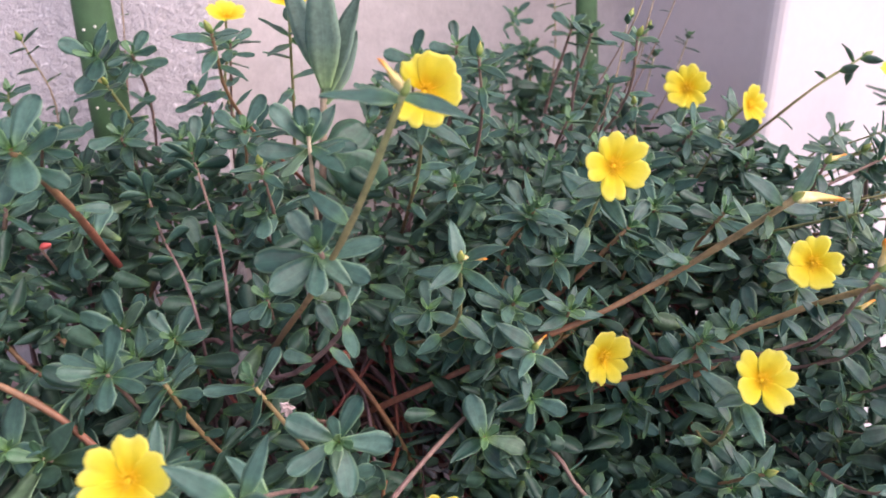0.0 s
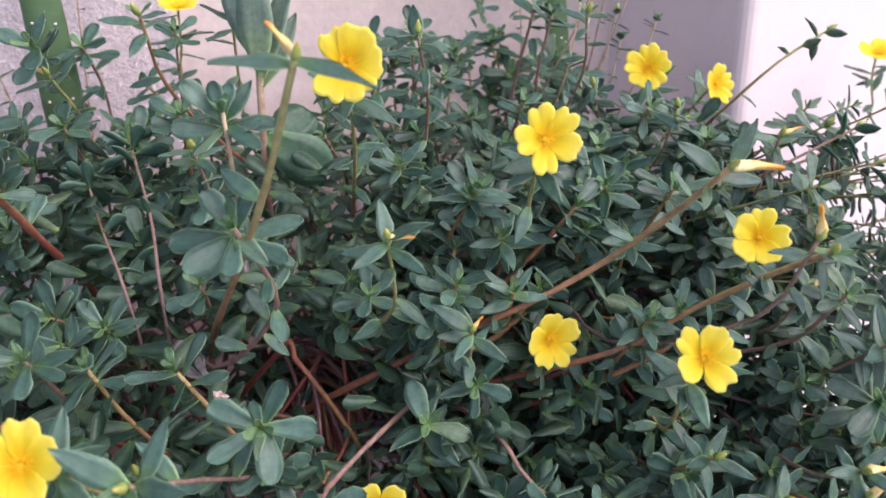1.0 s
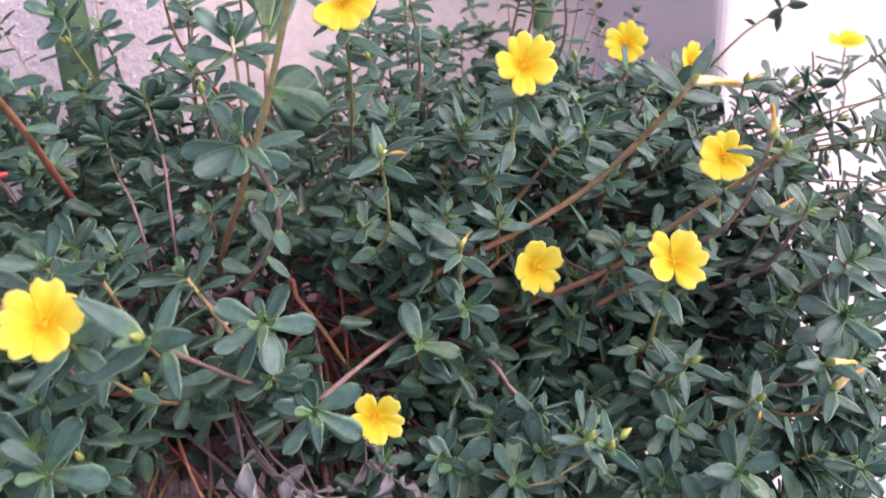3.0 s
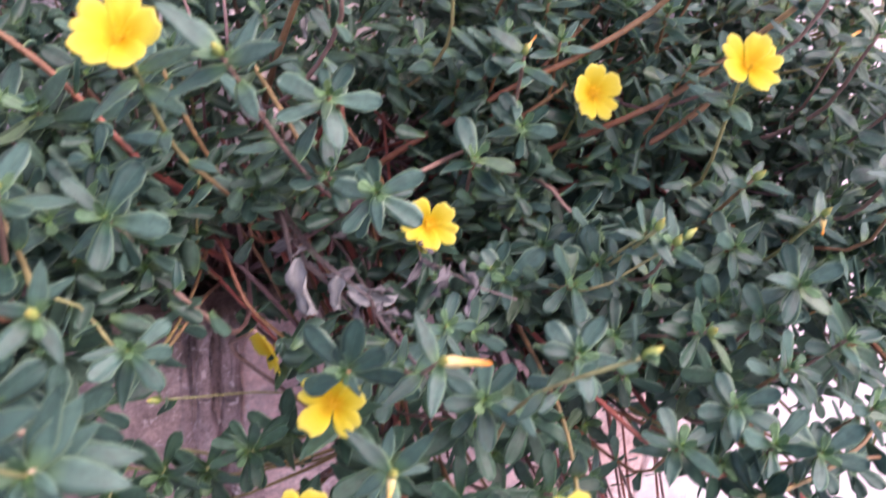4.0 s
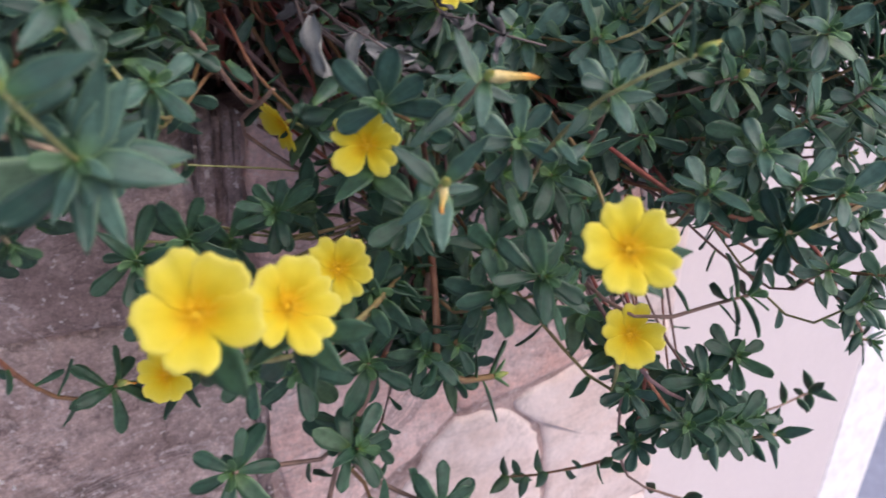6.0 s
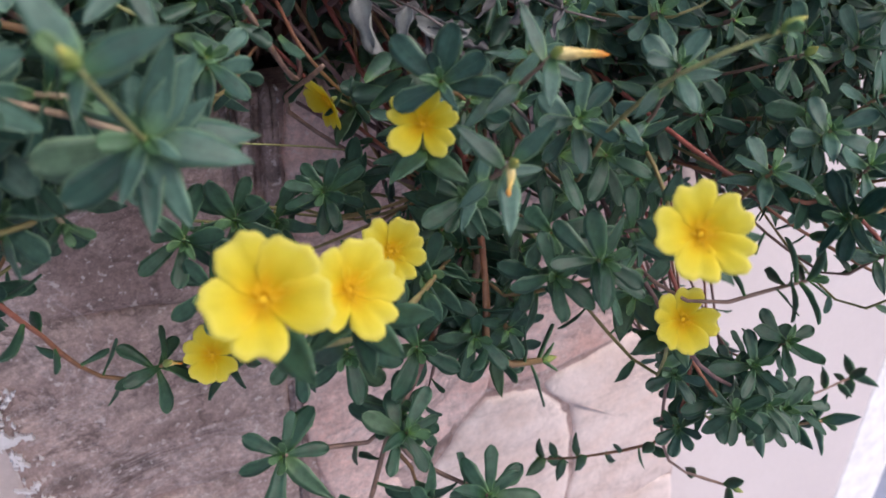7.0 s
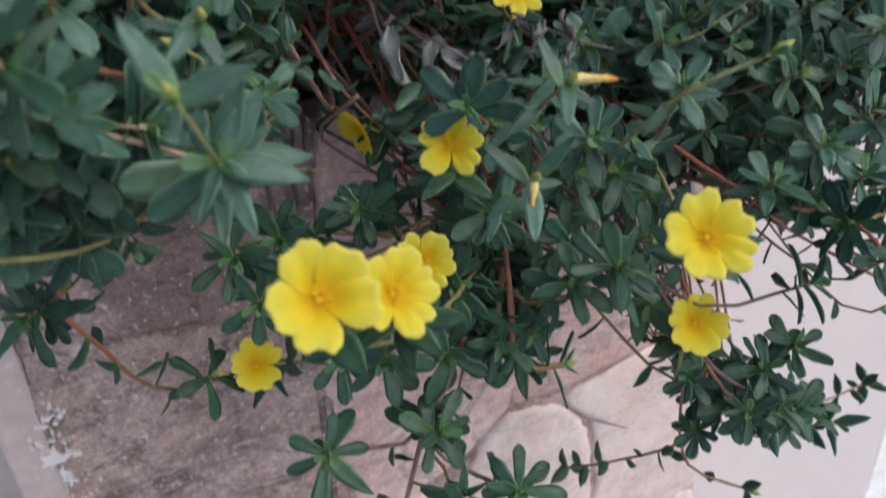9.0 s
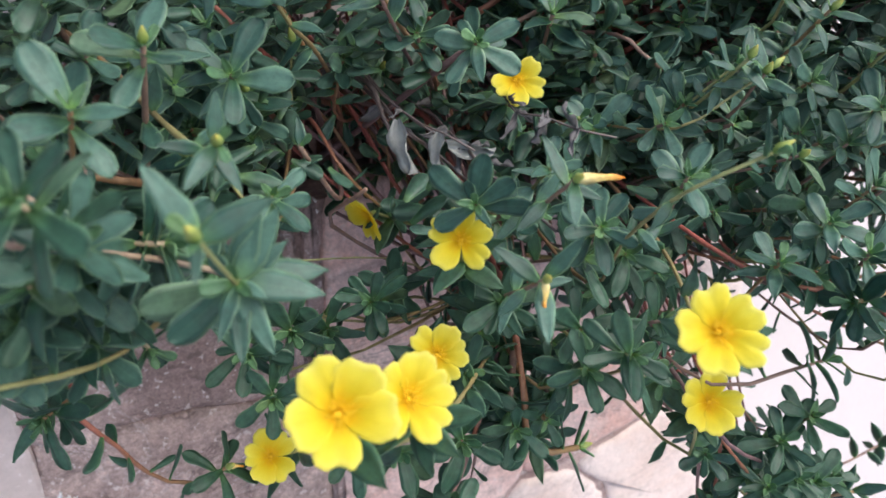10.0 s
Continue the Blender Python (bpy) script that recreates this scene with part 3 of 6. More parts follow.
tagged(box("roughcast", (-3.0, 0.285, -0.2), (-0.046, 0.2995, 1.6), ROUGHCAST, 0.003), "grey roughcast plaster on the back wall", "wall", kind="structure")


def soil_bed():
    nx, ny, verts, faces = 60, 22, [], []
    for j in range(ny + 1):
        for i in range(nx + 1):
            x, y = -0.328 + 0.644 * i / nx, 0.052 + 0.248 * j / ny
            z = SOIL_TOP + 0.010 * noise.noise((x * 14, y * 14, 1)) + 0.005 * noise.noise((x * 60, y * 60, 4))
            verts.append((x, y, z))
    for j in range(ny):
        for i in range(nx):
            a = j * (nx + 1) + i
            faces.append((a, a + 1, a + nx + 2, a + nx + 1))
    n = len(verts)
    verts += [(-0.328, 0.052, -0.4), (0.316, 0.052, -0.4), (0.316, 0.30, -0.4), (-0.328, 0.30, -0.4)]
    faces.append((n + 3, n + 2, n + 1, n))
    return new("soil", mesh_of("soil", verts, faces, SOIL))


tagged(soil_bed(), "dry reddish-brown soil filling the planter", "soil", kind="structure")


# leaf-free cylinders along sightlines to the camera, so these gaps show
OPEN = [
    (Vector((-0.052, -0.051, -0.030)), Vector((-0.17, -0.83, 0.53)).normalized(), 0.029, 0.30),
    (Vector((-0.058, -0.001, -0.059)), Vector((-0.14, -0.85, 0.51)).normalized(), 0.024, 0.30),
    (Vector((-0.125, 0.0, -0.226)), Vector((-0.17, -0.86, 0.48)).normalized(), 0.030, 0.30),
    (Vector((-0.106, -0.041, -0.097)), Vector((-0.23, -0.93, 0.28)).normalized(), 0.024, 0.30),
    (Vector((-0.094, -0.110, -0.090)), Vector((-0.31, -0.90, 0.31)).normalized(), 0.030, 0.25),
    (Vector((-0.120, -0.050, -0.018)), Vector((0.0, -0.86, 0.51)).normalized(), 0.024, 0.30),
    (Vector((-0.161, -0.050, -0.008)), Vector((0.09, -0.87, 0.49)).normalized(), 0.018, 0.30),
    (Vector((-0.075, -0.140, -0.098)), Vector((-0.37, -0.87, 0.33)).normalized(), 0.024, 0.20),
    (Vector((-0.028, -0.020, -0.068)), Vector((-0.19, -0.81, 0.55)).normalized(), 0.026, 0.30),
    (Vector((-0.054, -0.020, -0.055)), Vector((-0.14, -0.83, 0.53)).normalized(), 0.022, 0.30),
    (Vector((-0.012, -0.020, -0.113)), Vector((-0.21, -0.77, 0.61)).normalized(), 0.022, 0.30),
]


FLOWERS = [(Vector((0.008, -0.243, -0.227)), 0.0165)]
TO_CAMERA = (Vector((-0.35, -0.75, 0.50)).normalized(), Vector((-0.61, -0.54, 0.58)).normalized())


def hides_bloom(p):
    """Whether a leaf here would hide an open flower from the camera's viewpoints."""
    return any(0.0 < (u := (p - q).dot(d)) < 0.13 and (p - q - d * u).length < r for q, r in FLOWERS for d in TO_CAMERA)


def covered(p):
    """Whether a place lies between the camera and a flower or a gap kept open to it."""
    return any(-0.01 < (u := (p - q).dot(d)) < far and (p - q - d * u).length < r for q, d, r, far in OPEN)


# ---------------------------------------------------------------- flowers on their shoots
def bloom(at, axis, width, phase, seed, count=5, size=0.024, leaves=9, crown=5, points=None, stem=None, leafy=0.3, blades=None, slim=1.0):
    """A flowering shoot: a whorl of leaves close under one open flower."""
    rng = random.Random(900 + seed)
    p, ax = Vector(at), Vector(axis).normalized()
    tip = p - ax * 0.003
    OPEN.append((p, ax, 0.034, 0.15))
    FLOWERS.append((p, 0.46 * width))
    grow = (ax + Vector((0.0, 0.0, 0.9))).normalized()
    way = points or rooted(tip - grow * 0.020, grow, rng, 0.055)
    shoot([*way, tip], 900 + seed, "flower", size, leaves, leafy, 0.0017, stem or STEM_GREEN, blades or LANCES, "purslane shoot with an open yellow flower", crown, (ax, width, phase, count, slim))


# places and facings of the flowers are fitted to the camera's viewpoints
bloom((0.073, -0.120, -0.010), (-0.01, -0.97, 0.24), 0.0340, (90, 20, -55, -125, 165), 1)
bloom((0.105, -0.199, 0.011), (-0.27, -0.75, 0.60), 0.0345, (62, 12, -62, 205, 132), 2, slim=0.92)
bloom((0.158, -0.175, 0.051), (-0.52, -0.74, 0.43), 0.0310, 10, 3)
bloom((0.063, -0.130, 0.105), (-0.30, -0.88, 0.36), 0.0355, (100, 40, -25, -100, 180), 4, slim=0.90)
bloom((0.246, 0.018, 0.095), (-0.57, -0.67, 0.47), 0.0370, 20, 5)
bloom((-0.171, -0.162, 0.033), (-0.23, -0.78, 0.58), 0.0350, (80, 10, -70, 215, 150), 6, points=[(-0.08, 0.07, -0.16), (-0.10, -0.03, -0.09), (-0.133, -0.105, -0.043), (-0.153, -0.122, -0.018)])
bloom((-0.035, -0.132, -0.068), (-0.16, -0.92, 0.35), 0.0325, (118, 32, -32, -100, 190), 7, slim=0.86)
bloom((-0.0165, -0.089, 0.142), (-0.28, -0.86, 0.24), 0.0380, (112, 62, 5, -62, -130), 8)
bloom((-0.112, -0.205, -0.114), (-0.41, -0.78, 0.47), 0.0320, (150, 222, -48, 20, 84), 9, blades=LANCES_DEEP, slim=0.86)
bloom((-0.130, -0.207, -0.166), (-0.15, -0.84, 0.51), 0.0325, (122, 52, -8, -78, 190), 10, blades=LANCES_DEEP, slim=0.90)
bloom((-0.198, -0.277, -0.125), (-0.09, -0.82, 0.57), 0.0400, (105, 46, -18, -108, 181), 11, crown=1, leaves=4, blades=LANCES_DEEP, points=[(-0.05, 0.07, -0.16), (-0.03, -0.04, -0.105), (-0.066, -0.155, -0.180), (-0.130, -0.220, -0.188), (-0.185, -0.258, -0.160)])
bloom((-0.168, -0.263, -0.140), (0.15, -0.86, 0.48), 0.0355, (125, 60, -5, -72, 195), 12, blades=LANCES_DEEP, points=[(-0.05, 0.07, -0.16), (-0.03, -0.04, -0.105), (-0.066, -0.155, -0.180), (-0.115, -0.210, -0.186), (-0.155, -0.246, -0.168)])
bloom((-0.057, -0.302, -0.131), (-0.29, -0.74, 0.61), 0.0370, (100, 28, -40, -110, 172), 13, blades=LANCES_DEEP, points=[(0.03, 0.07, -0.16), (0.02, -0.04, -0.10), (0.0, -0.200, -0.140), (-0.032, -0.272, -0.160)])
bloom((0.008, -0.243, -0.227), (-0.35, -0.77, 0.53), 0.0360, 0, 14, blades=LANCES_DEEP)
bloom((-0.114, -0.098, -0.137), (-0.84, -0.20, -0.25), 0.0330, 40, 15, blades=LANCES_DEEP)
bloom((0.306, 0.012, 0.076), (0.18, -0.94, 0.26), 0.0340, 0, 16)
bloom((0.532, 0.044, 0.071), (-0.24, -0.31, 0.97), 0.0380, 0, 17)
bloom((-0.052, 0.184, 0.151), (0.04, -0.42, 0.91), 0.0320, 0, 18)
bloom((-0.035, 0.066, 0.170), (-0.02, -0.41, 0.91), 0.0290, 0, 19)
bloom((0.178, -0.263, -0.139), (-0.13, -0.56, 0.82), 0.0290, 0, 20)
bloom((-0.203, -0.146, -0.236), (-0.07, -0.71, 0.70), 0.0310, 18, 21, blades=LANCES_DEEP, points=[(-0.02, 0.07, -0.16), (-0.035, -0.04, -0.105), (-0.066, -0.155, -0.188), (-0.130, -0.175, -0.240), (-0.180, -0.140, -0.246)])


# ---------------------------------------------------------------- shoots with a place of their own
def sprig(at, seed, size=0.024, axis=None, end="rosette", leaves=9, crown=7, blades=None, leafy=0.32, thick=0.0017, bloom=None, length=0.06, stem=None, label="", points=None, spokes=(), facing=None, free=False, young=5):
    rng = random.Random(seed)
    ax = Vector(axis) if axis else outward(at[0], at[2], rng, 0.15)
    shoot(points or rooted(at, ax, rng, length), 5000 + seed, end, size * (0.80 if seed < 50 else 0.90), leaves, leafy, thick, stem, blades, label, crown, bloom, spokes=spokes, facing=facing, free=free, young=young)


# upper bed
sprig((-0.086, -0.139, 0.003), 1, 0.027, (-0.10, -0.81, 0.57), crown=0, leaves=6, spokes=((54, 74, 23), (145, 80, 25), (200, 82, 26), (-87, 78, 25), (-14, 80, 25), (250, 62, 15), (100, 55, 14)), facing=(-0.10, -0.81, 0.57))
sprig((0.092, -0.122, -0.055), 3, 0.025)
sprig((-0.080, -0.113, 0.086), 4, 0.028, (-0.3, -0.4, 0.9), leaves=9, crown=0, thick=0.0022, spokes=((10, 76, 30), (178, 76, 28), (-35, 82, 26), (215, 82, 26), (262, 84, 22), (305, 84, 22), (60, 58, 22), (122, 58, 22), (90, 40, 15)), facing=(-0.15, -0.60, 0.78))
sprig((-0.073, -0.089, 0.129), 5, 0.025, (-0.1, -0.3, 1.0), leaves=9, crown=0, leafy=0.4, stem=STEM_PALE, spokes=((178, 78, 23), (0, 80, 22), (230, 84, 21), (310, 84, 21), (140, 60, 24), (42, 60, 22), (105, 38, 17), (62, 36, 15)), facing=(-0.1, -0.55, 0.83))
sprig((0.052, -0.073, 0.063), 6, 0.026)
sprig((0.114, -0.241, -0.089), 7, 0.026)
sprig((0.029, -0.142, -0.087), 8, 0.023)
sprig((0.109, -0.203, -0.081), 9, 0.025)
sprig((-0.073, -0.160, -0.039), 2, 0.027, (-0.28, -0.87, 0.40), crown=0, leaves=6, spokes=((22, 76, 25), (-35, 78, 25), (228, 78, 24), (165, 80, 20), (95, 70, 18), (-90, 80, 19), (130, 60, 14)), facing=(-0.28, -0.87, 0.40), free=True)
sprig((-0.142, 0.101, 0.093), 10, 0.027)
sprig((-0.136, 0.068, 0.060), 11, 0.025)
sprig((-0.141, -0.039, 0.019), 12, 0.025)
sprig((0.080, 0.035, 0.082), 14, 0.027)
sprig((0.127, -0.071, 0.051), 15, 0.026)
sprig((0.130, -0.156, 0.010), 16, 0.020)
sprig((-0.174, -0.073, 0.028), 17, 0.028)
sprig((0.208, 0.183, 0.100), 18, 0.026, leaves=14, leafy=0.5)
for k, (x, z) in enumerate(((0.217, 0.073), (0.200, 0.055), (0.238, 0.048), (0.284, 0.055), (0.262, 0.082))):
    sprig((x, 0.165 + 0.01 * (k % 2), z), 360 + k, 0.029, (-0.2 + 0.15 * (k % 3), -0.7, 0.6), leaves=10, crown=8, leafy=0.35, blades=BLADES_DEEP)
sprig((0.039, -0.014, 0.024), 19, 0.025)
sprig((0.036, -0.184, -0.084), 20, 0.022)
sprig((0.085, -0.208, -0.111), 21, 0.024)
sprig((-0.029, -0.122, -0.102), 22, 0.021, (0.2, -0.6, 0.6))
sprig((-0.174, -0.090, -0.037), 23, 0.025)
sprig((-0.116, -0.093, -0.049), 24, 0.024)
sprig((-0.202, -0.114, -0.065), 25, 0.026)
sprig((-0.080, 0.018, 0.108), 26, 0.026)
sprig((0.187, 0.035, 0.101), 27, 0.020)
# old round-leaved shoots in the shade above the soil
for k, at in enumerate(((0.020, -0.055, -0.050), (0.022, -0.065, -0.080), (0.028, -0.090, -0.098), (0.082, -0.070, -0.095), (0.104, -0.100, -0.074), (0.070, -0.100, -0.120), (0.069, -0.060, -0.116), (0.069, -0.045, -0.099), (0.035, -0.030, -0.029), (0.078, -0.020, -0.025), (0.053, -0.050, -0.117), (0.102, -0.070, -0.127), (0.139, -0.040, -0.088), (0.094, -0.040, -0.078), (0.049, -0.030, -0.048))):
    sprig(at, 390 + k, 0.0265, (0.3 * (k % 3) - 0.4, -0.8, 0.25 + 0.25 * (k % 2)), crown=7, leaves=6, leafy=0.25, thick=0.0016, stem=STEM_MAUVE, blades=BLADES_ROUND, young=3)
for k, (x, y, z) in enumerate(((0.057, -0.073, 0.066), (0.119, -0.088, 0.034), (0.131, -0.110, 0.032), (0.032, -0.093, 0.022), (0.057, -0.110, 0.019), (0.136, -0.081, 0.055), (0.112, -0.154, 0.008), (0.012, -0.074, -0.003), (0.030, -0.026, 0.071), (0.154, -0.118, 0.060), (0.067, -0.081, 0.038), (0.095, -0.060, 0.060))):
    sprig((x, y, z), 270 + k, 0.022, (0.1 - 0.2 * (k % 3), -0.55, 0.8), leaves=10, crown=8, leafy=0.3, stem=STEM_RED, blades=BLADES if k % 2 else LANCES)
# hanging over the front
DEEP = dict(blades=BLADES_DEEP)
sprig((0.069, -0.276, -0.145), 30, 0.026, (-0.2, -0.6, 0.7))
sprig((-0.130, -0.207, -0.258), 31, 0.024, (-0.29, -0.69, 0.66), crown=0, leaves=5, leafy=0.2, spokes=((95, 76, 21), (45, 70, 16), (152, 80, 22), (172, 84, 26), (-25, 82, 20), (265, 80, 12)), facing=(-0.29, -0.69, 0.66), **DEEP)
sprig((-0.093, -0.205, -0.151), 32, 0.027, (-0.3, -0.8, 0.4), crown=10, **DEEP)
sprig((-0.143, -0.164, -0.154), 33, 0.023, (-0.45, -0.75, 0.45), crown=12, leaves=8, leafy=0.2, **DEEP)
sprig((-0.120, -0.140, -0.165), 351, 0.022, (-0.3, -0.8, 0.3), crown=9, leaves=6, leafy=0.2, **DEEP)
sprig((-0.1095, -0.216, -0.094), 34, 0.023, (-0.44, -0.75, 0.50), crown=0, leaves=5, leafy=0.2, spokes=((138, 80, 26), (205, 80, 20), (-5, 78, 25), (78, 66, 23), (27, 70, 21), (-60, 70, 12), (110, 50, 13)), facing=(-0.44, -0.80, 0.42), free=True)
sprig((-0.014, -0.239, -0.097), 35, 0.024, (-0.2, -0.6, 0.7))
sprig((-0.053, -0.228, -0.115), 36, 0.024)
sprig((-0.186, -0.185, -0.081), 37, 0.024)
sprig((0.053, -0.262, -0.158), 39, 0.025, **DEEP)
sprig((-0.057, -0.256, -0.166), 40, 0.026, (-0.1, -0.7, 0.3), **DEEP)
sprig((-0.297, -0.099, -0.198), 41, 0.027, (-0.3, -0.7, 0.1), **DEEP)
DROP = [(-0.02, 0.07, -0.16), (-0.035, -0.04, -0.105), (-0.066, -0.155, -0.180), (-0.100, -0.192, -0.220), (-0.137, -0.208, -0.262)]
sprig((-0.190, -0.217, -0.246), 42, 0.025, crown=0, leaves=2, leafy=0.12, spokes=((195, 82, 20), (145, 76, 19), (68, 72, 20), (52, 80, 24), (250, 84, 25), (-57, 84, 29), (0, 84, 20)), facing=(-0.14, -0.75, 0.64), thick=0.0020, stem=STEM_MAUVE, points=[*DROP, (-0.158, -0.204, -0.266), (-0.176, -0.203, -0.262), (-0.190, -0.217, -0.246)], **DEEP)
# dark foliage against the stone behind the hanging flowers
for k, (x, y, z, n) in enumerate(((-0.204, -0.149, -0.170, 0.025), (-0.180, -0.145, -0.168, 0.026), (-0.160, -0.140, -0.176, 0.024), (-0.198, -0.160, -0.192, 0.024), (-0.151, -0.200, -0.218, 0.026), (-0.171, -0.195, -0.213, 0.023), (-0.119, -0.205, -0.223, 0.026), (-0.088, -0.200, -0.231, 0.026), (-0.070, -0.195, -0.250, 0.026), (-0.135, -0.190, -0.200, 0.024))):
    sprig((x, y, z), 370 + k, n, (0.25 * (k % 3) - 0.35, -0.8, 0.15 + 0.2 * (k % 2)), crown=7, leaves=4, leafy=0.14, thick=0.0014, points=[(-0.02, 0.07, -0.16), (-0.03, -0.04, -0.11), (-0.058, -0.130, -0.170), (0.5 * x - 0.035, -0.140, 0.5 * z - 0.098), (x + 0.010, y + 0.030, z - 0.006), (x, y, z)], **DEEP)
sprig((-0.106, -0.250, -0.284), 43, 0.026, crown=2, leaves=5, leafy=0.18, spokes=((0, 82, 25), (42, 76, 21), (86, 74, 24), (132, 78, 21), (182, 82, 19), (238, 84, 22), (-50, 84, 24)), facing=(-0.35, -0.60, 0.70), thick=0.0020, stem=STEM_MAUVE, points=[*DROP, (-0.126, -0.218, -0.282), (-0.106, -0.230, -0.296), (-0.106, -0.250, -0.284)], **DEEP)
sprig((-0.134, -0.228, -0.248), 105, 0.023, crown=7, leaves=12, leafy=0.42, thick=0.0020, stem=STEM_RED, points=[*DROP, (-0.136, -0.228, -0.248)], **DEEP)
sprig((-0.160, -0.232, -0.305), 106, 0.023, crown=7, leaves=8, leafy=0.2, thick=0.0022, stem=STEM_MAUVE, points=[*DROP, (-0.147, -0.214, -0.285), (-0.158, -0.216, -0.308), (-0.162, -0.234, -0.302)], **DEEP)
sprig((-0.128, -0.232, -0.298), 107, 0.022, crown=6, leaves=4, leafy=0.15, thick=0.0019, stem=STEM_RED, points=[*DROP, (-0.130, -0.214, -0.284), (-0.128, -0.216, -0.300), (-0.130, -0.236, -0.292)], **DEEP)
sprig((0.054, -0.251, -0.302), 44, 0.025, (-0.4, -0.6, 0.5), leaves=14, leafy=0.4, **DEEP)
sprig((0.067, -0.203, -0.329), 45, 0.024, (-0.5, -0.6, 0.4), leaves=14, leafy=0.4, **DEEP)
sprig((-0.068, -0.239, -0.180), 46, 0.027, (-0.1, -0.7, 0.3), **DEEP)
sprig((-0.063, -0.166, -0.197), 47, 0.026, **DEEP)
sprig((0.054, -0.272, -0.202), 48, 0.028, (0.7, -0.5, 0.2), **DEEP)
# buds and wilted flowers
sprig((0.022, -0.130, 0.016), 60, 0.024, end="spent", bloom=((0.3, -0.3, 0.8), 0.010), blades=LANCES, crown=5)
sprig((-0.015, -0.121, 0.070), 61, 0.026, end="spent", bloom=((0.9, -0.3, 0.0), 0.0125), blades=LANCES, crown=5)
sprig((0.139, -0.222, 0.072), 62, 0.024, end="spent", bloom=((-0.1, 0.0, 1.0), 0.015), blades=LANCES, crown=4)
sprig((0.125, -0.184, 0.095), 63, 0.026, end="spent", bloom=((0.9, -0.2, 0.0), 0.024), blades=LANCES, crown=4, leaves=12, leafy=0.5, thick=0.0028, stem=STEM_AMBER, points=[(-0.05, 0.08, -0.16), (-0.04, -0.03, -0.07), (0.03, -0.088, -0.012), (0.07, -0.110, 0.010), (0.105, -0.128, 0.034), (0.122, -0.160, 0.070), (0.125, -0.184, 0.095)])
sprig((0.224, -0.124, 0.081), 64, 0.022, end="spent", bloom=((0.7, -0.2, 0.3), 0.012), blades=LANCES, crown=4)
sprig((0.193, -0.181, 0.017), 65, 0.022, end="spent", bloom=((0.6, -0.2, 0.5), 0.012), blades=LANCES, crown=4)
sprig((0.157, -0.251, -0.036), 66, 0.022, end="spent", bloom=((0.9, -0.2, -0.05), 0.016), blades=LANCES, crown=4)
sprig((0.158, -0.254, -0.048), 67, 0.022, end="spent", bloom=((0.5, -0.2, 0.5), 0.016), blades=LANCES, crown=3)
sprig((0.135, -0.231, -0.059), 68, 0.022, end="spent", bloom=((-0.2, -0.3, -0.8), 0.010), blades=LANCES, crown=4)
sprig((-0.083, -0.250, -0.079), 69, 0.026, end="spent", bloom=((0.88, -0.45, 0.06), 0.018), blades=LANCES, crown=2)
sprig((-0.111, -0.269, -0.106), 70, 0.026, end="spent", bloom=((-0.4, -0.3, -0.9), 0.011), blades=LANCES, crown=3)
sprig((-0.029, -0.294, -0.069), 71, 0.022, end="bud", blades=LANCES, crown=2, leaves=6, leafy=0.35, thick=0.0014, stem=STEM_GREEN, points=[(-0.03, 0.07, -0.16), (-0.035, -0.06, -0.115), (-0.042, -0.196, -0.157), (-0.046, -0.235, -0.121), (-0.048, -0.258, -0.098), (-0.047, -0.279, -0.081), (-0.029, -0.294, -0.069)])
sprig((-0.210, -0.229, -0.043), 72, 0.022, end="bud", blades=LANCES, crown=3, thick=0.0022, leaves=8, leafy=0.5, points=[(-0.20, 0.07, -0.16), (-0.245, -0.03, -0.03), (-0.232, -0.10, -0.030), (-0.218, -0.150, -0.050), (-0.212, -0.200, -0.052), (-0.210, -0.229, -0.043)])
sprig((-0.229, -0.285, -0.051), 73, 0.026, end="bud", blades=LANCES, crown=0, leaves=1, leafy=0.10, thick=0.0013, stem=STEM_GREEN, spokes=((112, 72, 25), (20, 78, 23), (255, 80, 12)), facing=(-0.08, -0.85, 0.50), points=[(-0.29, 0.05, -0.16), (-0.300, -0.06, -0.085), (-0.290, -0.165, -0.064), (-0.259, -0.187, -0.073), (-0.221, -0.187, -0.092), (-0.209, -0.222, -0.100), (-0.218, -0.258, -0.079), (-0.229, -0.285, -0.051)])
sprig((-0.2174, -0.2565, -0.0795), 89, 0.026, blades=[BLADES[0], LANCES[1], LANCES[2], LANCES[0]], crown=0, leaves=4, leafy=0.12, thick=0.0019, stem=STEM_PALE, spokes=((184, 82, 30), (-3, 84, 31), (-98, 82, 27), (-76, 84, 27), (211, 84, 27), (-19, 80, 29), (64, 66, 30), (48, 70, 28), (120, 60, 13), (-40, 55, 12)), facing=(-0.08, -0.90, 0.42), young=3, points=[(-0.30, 0.05, -0.16), (-0.316, -0.06, -0.075), (-0.308, -0.190, -0.045), (-0.277, -0.236, -0.057), (-0.257, -0.226, -0.069), (-0.225, -0.210, -0.090), (-0.208, -0.222, -0.098), (-0.2174, -0.2565, -0.0795)])
sprig((-0.232, -0.215, -0.078), 101, 0.028, end="rosette", crown=8, leaves=7, leafy=0.2, stem=STEM_PALE, thick=0.0019, points=[(-0.20, 0.07, -0.16), (-0.235, -0.03, -0.07), (-0.275, -0.13, -0.062), (-0.262, -0.19, -0.075), (-0.232, -0.215, -0.078)])
sprig((-0.246, -0.185, -0.132), 102, 0.024, crown=5, leaves=6, leafy=0.25, stem=STEM_PALE, thick=0.0017, points=[(-0.24, 0.07, -0.16), (-0.27, -0.03, -0.09), (-0.268, -0.12, -0.10), (-0.246, -0.185, -0.132)], **DEEP)
